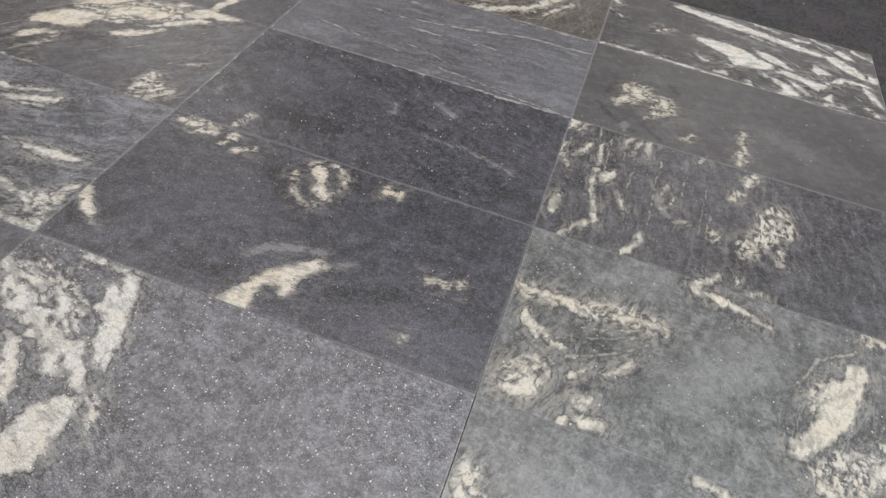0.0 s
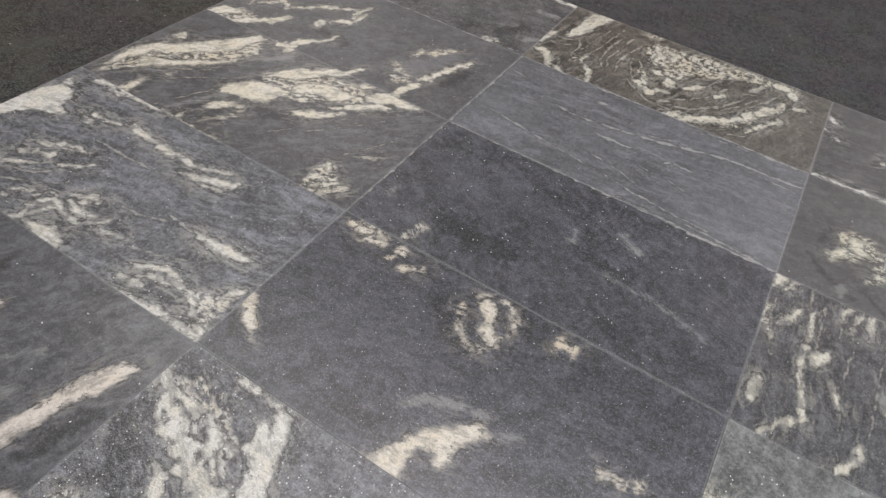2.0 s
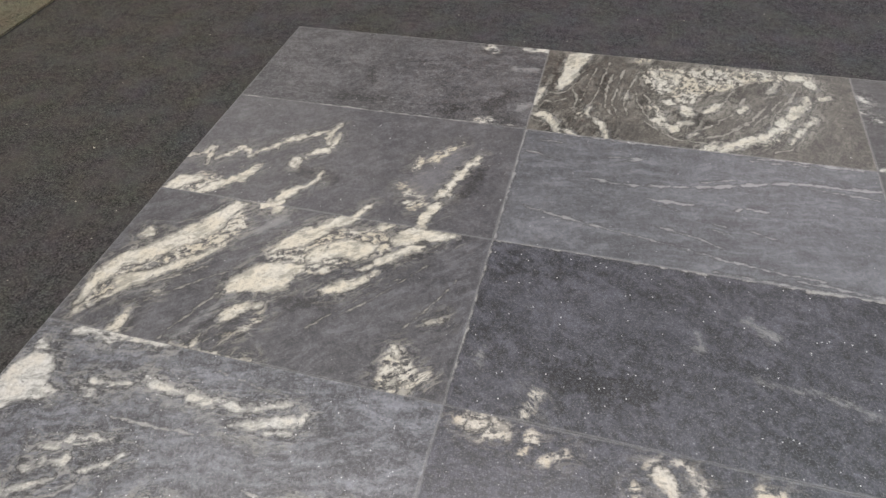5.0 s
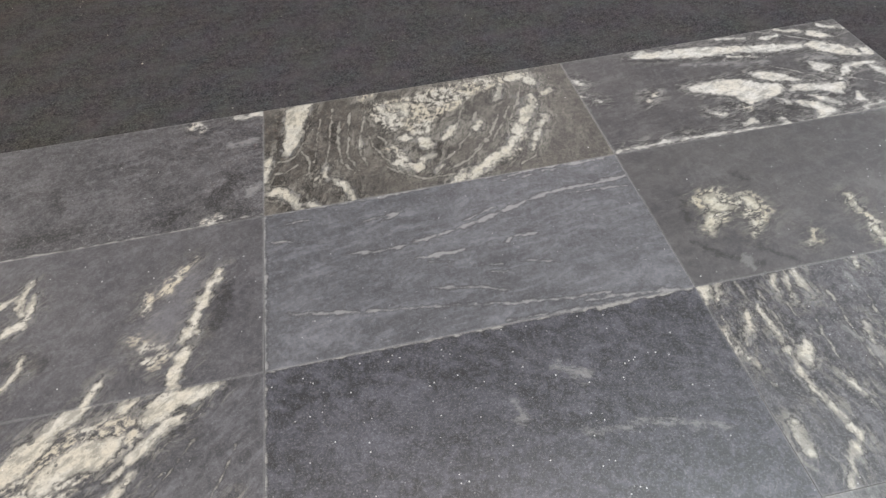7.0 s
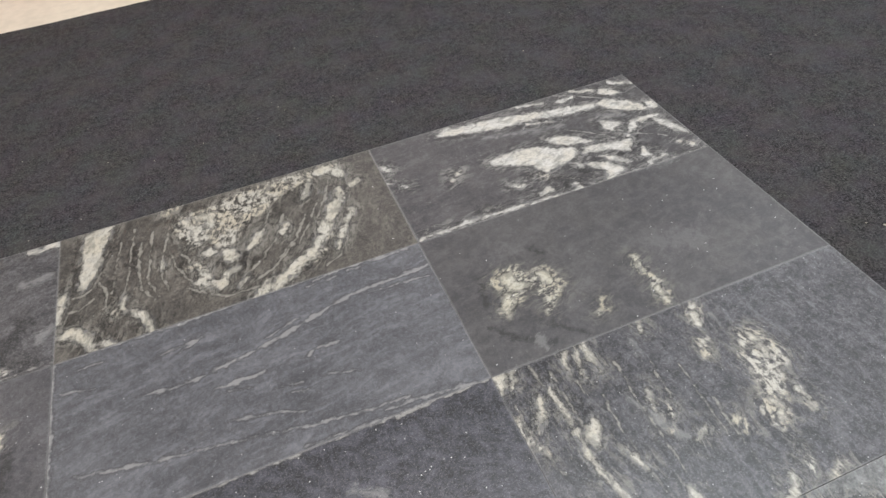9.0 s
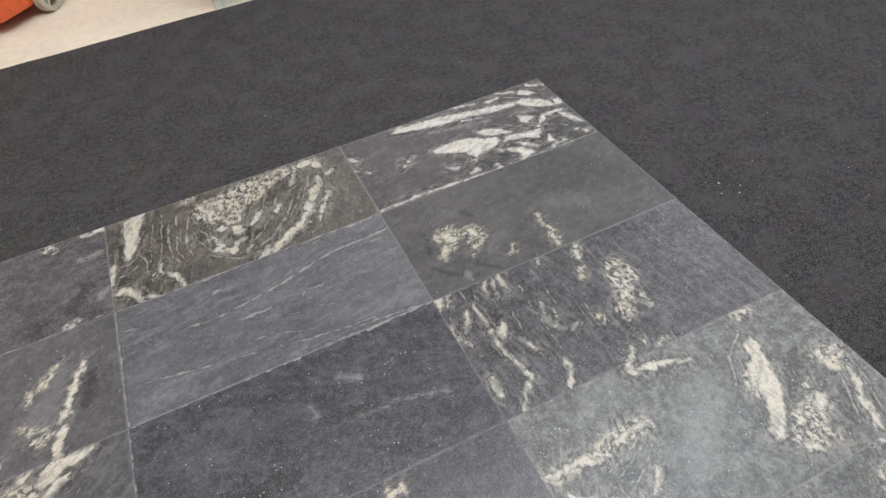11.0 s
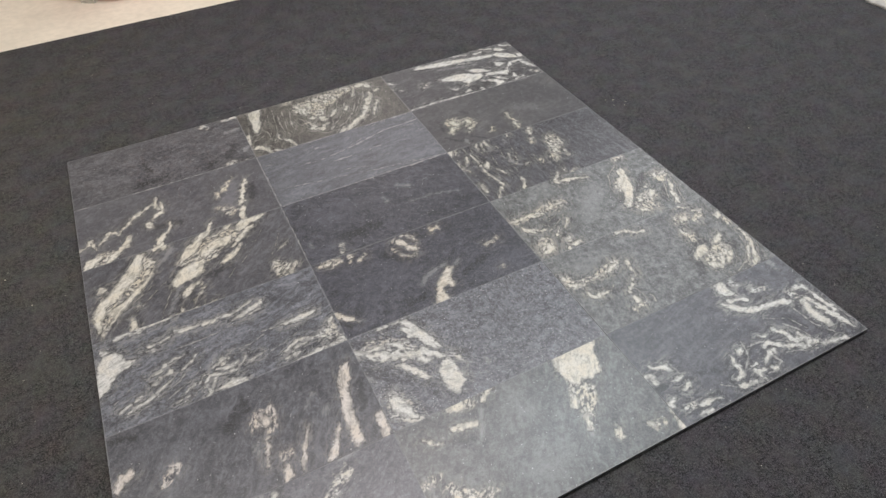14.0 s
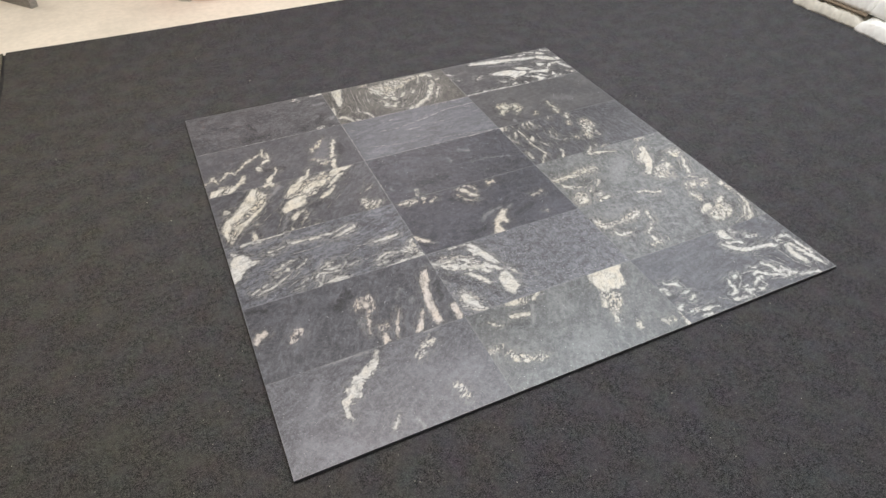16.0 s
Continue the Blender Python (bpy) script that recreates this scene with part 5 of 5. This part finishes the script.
def prism(outline, z0, z1, shrink, bevel, bm=None):
    """A solid over a plan outline, a little narrower at its top."""
    bm = bm or bmesh.new()
    cx, cy = (sum(p[k] for p in outline) / len(outline) for k in (0, 1))
    low = [bm.verts.new((x, y, z0)) for x, y in outline]
    high = [bm.verts.new((cx + (x - cx) * shrink, cy + (y - cy) * shrink, z1)) for x, y in outline]
    n = len(outline)
    bm.faces.new(low[::-1])
    bm.faces.new(high)
    for k in range(n):
        bm.faces.new((low[k], low[(k + 1) % n], high[(k + 1) % n], high[k]))
    if bevel:
        bmesh.ops.bevel(bm, geom=list(bm.edges), offset=bevel, segments=2, affect="EDGES", profile=0.5)
    return bm


def drum(radius, width, centre, axis, segments=32, hole=0.0, bevel=0.003):
    """A disc or, with a hole, a ring about the given axis."""
    bm = bmesh.new()
    turn = Vector((0, 0, 1)).rotation_difference(Vector(axis)).to_matrix().to_4x4()
    profile = [(hole, -width / 2), (radius - bevel, -width / 2), (radius, -width / 2 + bevel), (radius, width / 2 - bevel),
               (radius - bevel, width / 2), (hole, width / 2)]
    rings = []
    for k in range(segments):
        a = 2 * math.pi * k / segments
        rings.append([bm.verts.new((r * math.cos(a), r * math.sin(a), h)) for r, h in profile])
    for k in range(segments):
        a, b = rings[k], rings[(k + 1) % segments]
        for i in range(len(profile) - 1):
            bm.faces.new((a[i], b[i], b[i + 1], a[i + 1]))
        if hole:
            bm.faces.new((a[-1], b[-1], b[0], a[0]))
    if not hole:
        bmesh.ops.remove_doubles(bm, verts=list(bm.verts), dist=1e-6)
    bmesh.ops.recalc_face_normals(bm, faces=list(bm.faces))
    bm.transform(Matrix.Translation(centre) @ turn)
    return bm


FLOOR_Z = -0.006


def floor_machine(x, y, turn):
    """A low orange steel machine body with a bracket foot in front and spoked wheels at its sides."""
    root = tagged(new("floor_machine"), "orange-red steel machine with grey spoked wheels on concrete", "machine")
    root.matrix_world = pose(x, y, FLOOR_Z, 0, 0, turn)
    outline = [(-0.17, -0.02), (0.18, -0.02), (0.203, 0.11), (0.203, 0.62), (-0.25, 0.62), (-0.25, 0.1)]
    part("body", prism(outline, 0.05, 0.46, 0.93, 0.0042), ORANGE, root)
    for rx in (-0.10, -0.02, 0.05, 0.12):
        part("rivet", drum(0.0042, 0.005, (rx, -0.0205, 0.080), (0, -1, 0.05), 10, bevel=0.001), PALE_STONE, root, "paint-chipped pale rivet")
    bm = box(-0.038, 0.038, -0.034, -0.022, 0.0, 0.013, 0.001)
    box(-0.037, -0.034, -0.032, 0.02, 0.0, 0.054, 0.0008, bm=bm)
    box(0.034, 0.037, -0.032, 0.02, 0.0, 0.054, 0.0008, bm=bm)
    part("foot_bracket", bm, BRACKET, root, "bent steel foot bracket")
    for side, wy in ((1, 0.195), (1, 0.52), (-1, 0.24), (-1, 0.52)):
        wx = 0.224 if side > 0 else -0.277
        wheel = part("wheel", drum(0.063, 0.036, (wx, wy, 0.063), (side, 0, 0), 36, 0.043), WHEEL_GREY, root, "grey spoked wheel")
        part("hub", drum(0.018, 0.040, (wx, wy, 0.063), (side, 0, 0), 20), WHEEL_GREY, wheel)
        spokes = bmesh.new()
        for k in range(5):
            bar = box(-0.012, 0.012, -0.0055, 0.0055, 0.012, 0.046, 0.002)
            bar.transform(Matrix.Translation((wx, wy, 0.063)) @ Matrix.Rotation(2 * math.pi * k / 5, 4, "X"))
            hold = bpy.data.meshes.new("bar")
            bar.to_mesh(hold)
            bar.free()
            spokes.from_mesh(hold)
            bpy.data.meshes.remove(hold)
        part("spokes", spokes, WHEEL_GREY, wheel)
        part("axle", drum(0.009, 0.06, (wx - side * 0.01, wy, 0.063), (side, 0, 0), 16), STEEL, wheel)
    return root


floor_machine(0.210, 3.268, -34.8)

# a weathered plank set on edge beyond the carpet
plank = tagged(part("timber_plank", box(0, 0.5, -0.045, 0, 0.0, 0.2, 0.0018), WOOD_GREY),
               "grey-brown weathered plank standing on edge on concrete", "plank")
plank.matrix_world = pose(-0.625, 3.47, FLOOR_Z, 0, 0, 128.5)

# pale slabs standing on edge against one another, close behind the carpet
first = tagged(part("pale_slab", box(0.0, 0.030, 0.0, 0.30, 0.0, 0.30, 0.001, 1), PALE_STONE),
               "pale greenish stone slab standing on its edge", "slab", "pale slabs standing on edge")
first.matrix_world = pose(1.072, 2.888, FLOOR_Z)
lean = random.Random(5)
for k in range(1, 7):
    copy_thing(first, pose(1.072 + 0.0312 * k + lean.uniform(0, 0.0008), 2.888 + lean.uniform(-0.003, 0.0036), FLOOR_Z))


def sack(name, length, width, height, seed, material, label, m):
    """A filled sack: flat underneath, bulging sides, pinched seam ends and creased skin."""
    bm = bmesh.new()
    nx, ny = 44, 64
    def skin(u, v, up):
        pinch = (1 - abs(2 * v - 1) ** 6) * (1 - abs(2 * u - 1) ** 8)
        fold = abs(noise.noise((u * 7 + 2 * noise.noise((u * 3, v * 3, seed)), v * 9, seed)))
        crease = 0.020 * (0.25 - fold) + 0.008 * (0.3 - abs(noise.noise((u * 16, v * 21, seed + 3))))
        x = (u - 0.5) * width * (1 + 0.03 * noise.noise((v * 5, seed, 1)) + 0.05 * abs(noise.noise((v * 14, seed, 5))) + (0.03 if up else 0) * noise.noise((v * 20, u * 3, seed)))
        y = (v - 0.5) * length * (1 + 0.02 * noise.noise((u * 5, seed, 2)))
        rise = height * (0.12 + 0.88 * max(pinch, 0) ** 0.35) if up else 0.0
        return x, y, rise + (crease if up else 0)
    tops = [[bm.verts.new(skin(i / nx, j / ny, True)) for i in range(nx + 1)] for j in range(ny + 1)]
    lows = [[bm.verts.new(skin(i / nx, j / ny, False)) for i in range(nx + 1)] for j in range(ny + 1)]
    for j in range(ny):
        for i in range(nx):
            bm.faces.new((tops[j][i], tops[j][i + 1], tops[j + 1][i + 1], tops[j + 1][i]))
            bm.faces.new((lows[j][i], lows[j + 1][i], lows[j + 1][i + 1], lows[j][i + 1]))
    for j in range(ny):
        bm.faces.new((tops[j][0], tops[j + 1][0], lows[j + 1][0], lows[j][0]))
        bm.faces.new((tops[j][nx], lows[j][nx], lows[j + 1][nx], tops[j + 1][nx]))
    for i in range(nx):
        bm.faces.new((tops[0][i], lows[0][i], lows[0][i + 1], tops[0][i + 1]))
        bm.faces.new((tops[ny][i], tops[ny][i + 1], lows[ny][i + 1], lows[ny][i]))
    for f in bm.faces:
        f.smooth = True
    ob = part(name, bm, material)
    ob.matrix_world = m
    return tagged(ob, label, "sack", "sacks stacked at the carpet's edge")


sack("filled_sack", 0.44, 0.40, 0.072, 1.0, SACK_DULL, "dull cream plastic sack lying flat on the carpet", pose(3.690, 1.535, 0.0, 0, 0, 1.5))
sack("filled_sack", 0.62, 0.42, 0.085, 2.0, SACK, "bright white creased plastic sack lying on the carpet", pose(3.680, 1.005, 0.0, 0, 0, -1.5))
sack("filled_sack", 0.60, 0.40, 0.085, 4.0, SACK, "bright white creased plastic sack lying on the carpet", pose(3.690, 0.385, 0.0, 0, 0, 1.0))
sack("filled_sack", 0.40, 0.36, 0.13, 6.0, SACK, "cream paper sack stacked over brown cardboard", pose(3.710, 1.510, 0.084, 0, 0, 2.0))
sack("filled_sack", 0.60, 0.38, 0.13, 8.0, SACK, "plump white sack stacked upon another sack", pose(3.710, 0.995, 0.088, 0, 0, -1.0))
card = tagged(part("cardboard_sheet", sheet(-0.20, 0.20, -0.20, 0.20, 0.006, 0.03, 0.02), CARD),
              "crumpled brown cardboard sheet between two sacks", "cardboard")
card.matrix_world = pose(3.700, 1.53, 0.081, 0, 0, 4)


def crumb(x, y, size, turn, seed):
    """A chip of pale stone or lint lying on the carpet."""
    bm = bmesh.new()
    bmesh.ops.create_icosphere(bm, subdivisions=1, radius=0.5)
    for v in bm.verts:
        v.co *= 1 + 0.5 * noise.noise(v.co * 2 + Vector((seed, 0, 0)))
        v.co.x *= 1.5
        v.co.z *= 0.55
    bm.transform(Matrix.Scale(size, 4))
    ob = part("stone_chip", bm, WHEEL_GREY)
    ob.matrix_world = pose(x, y, size * 0.22, 0, 0, turn)
    return tagged(ob, "tiny pale stone chip lying on dark felt carpet", "chip", "chips scattered on the carpet")


CRUMBS = [(-0.207, 1.284, 0.0036), (-0.140, 1.140, 0.0024), (0.332, 2.073, 0.0030), (1.921, 1.203, 0.0042), (1.902, 1.172, 0.0030),
          (1.665, 2.022, 0.0024), (1.938, 1.155, 0.0036), (1.956, 1.173, 0.0030), (2.227, 0.816, 0.0036), (1.899, 1.220, 0.0024)]
for k, (x, y, size) in enumerate(CRUMBS):
    crumb(x, y, size, 37 * k, k * 3.1)
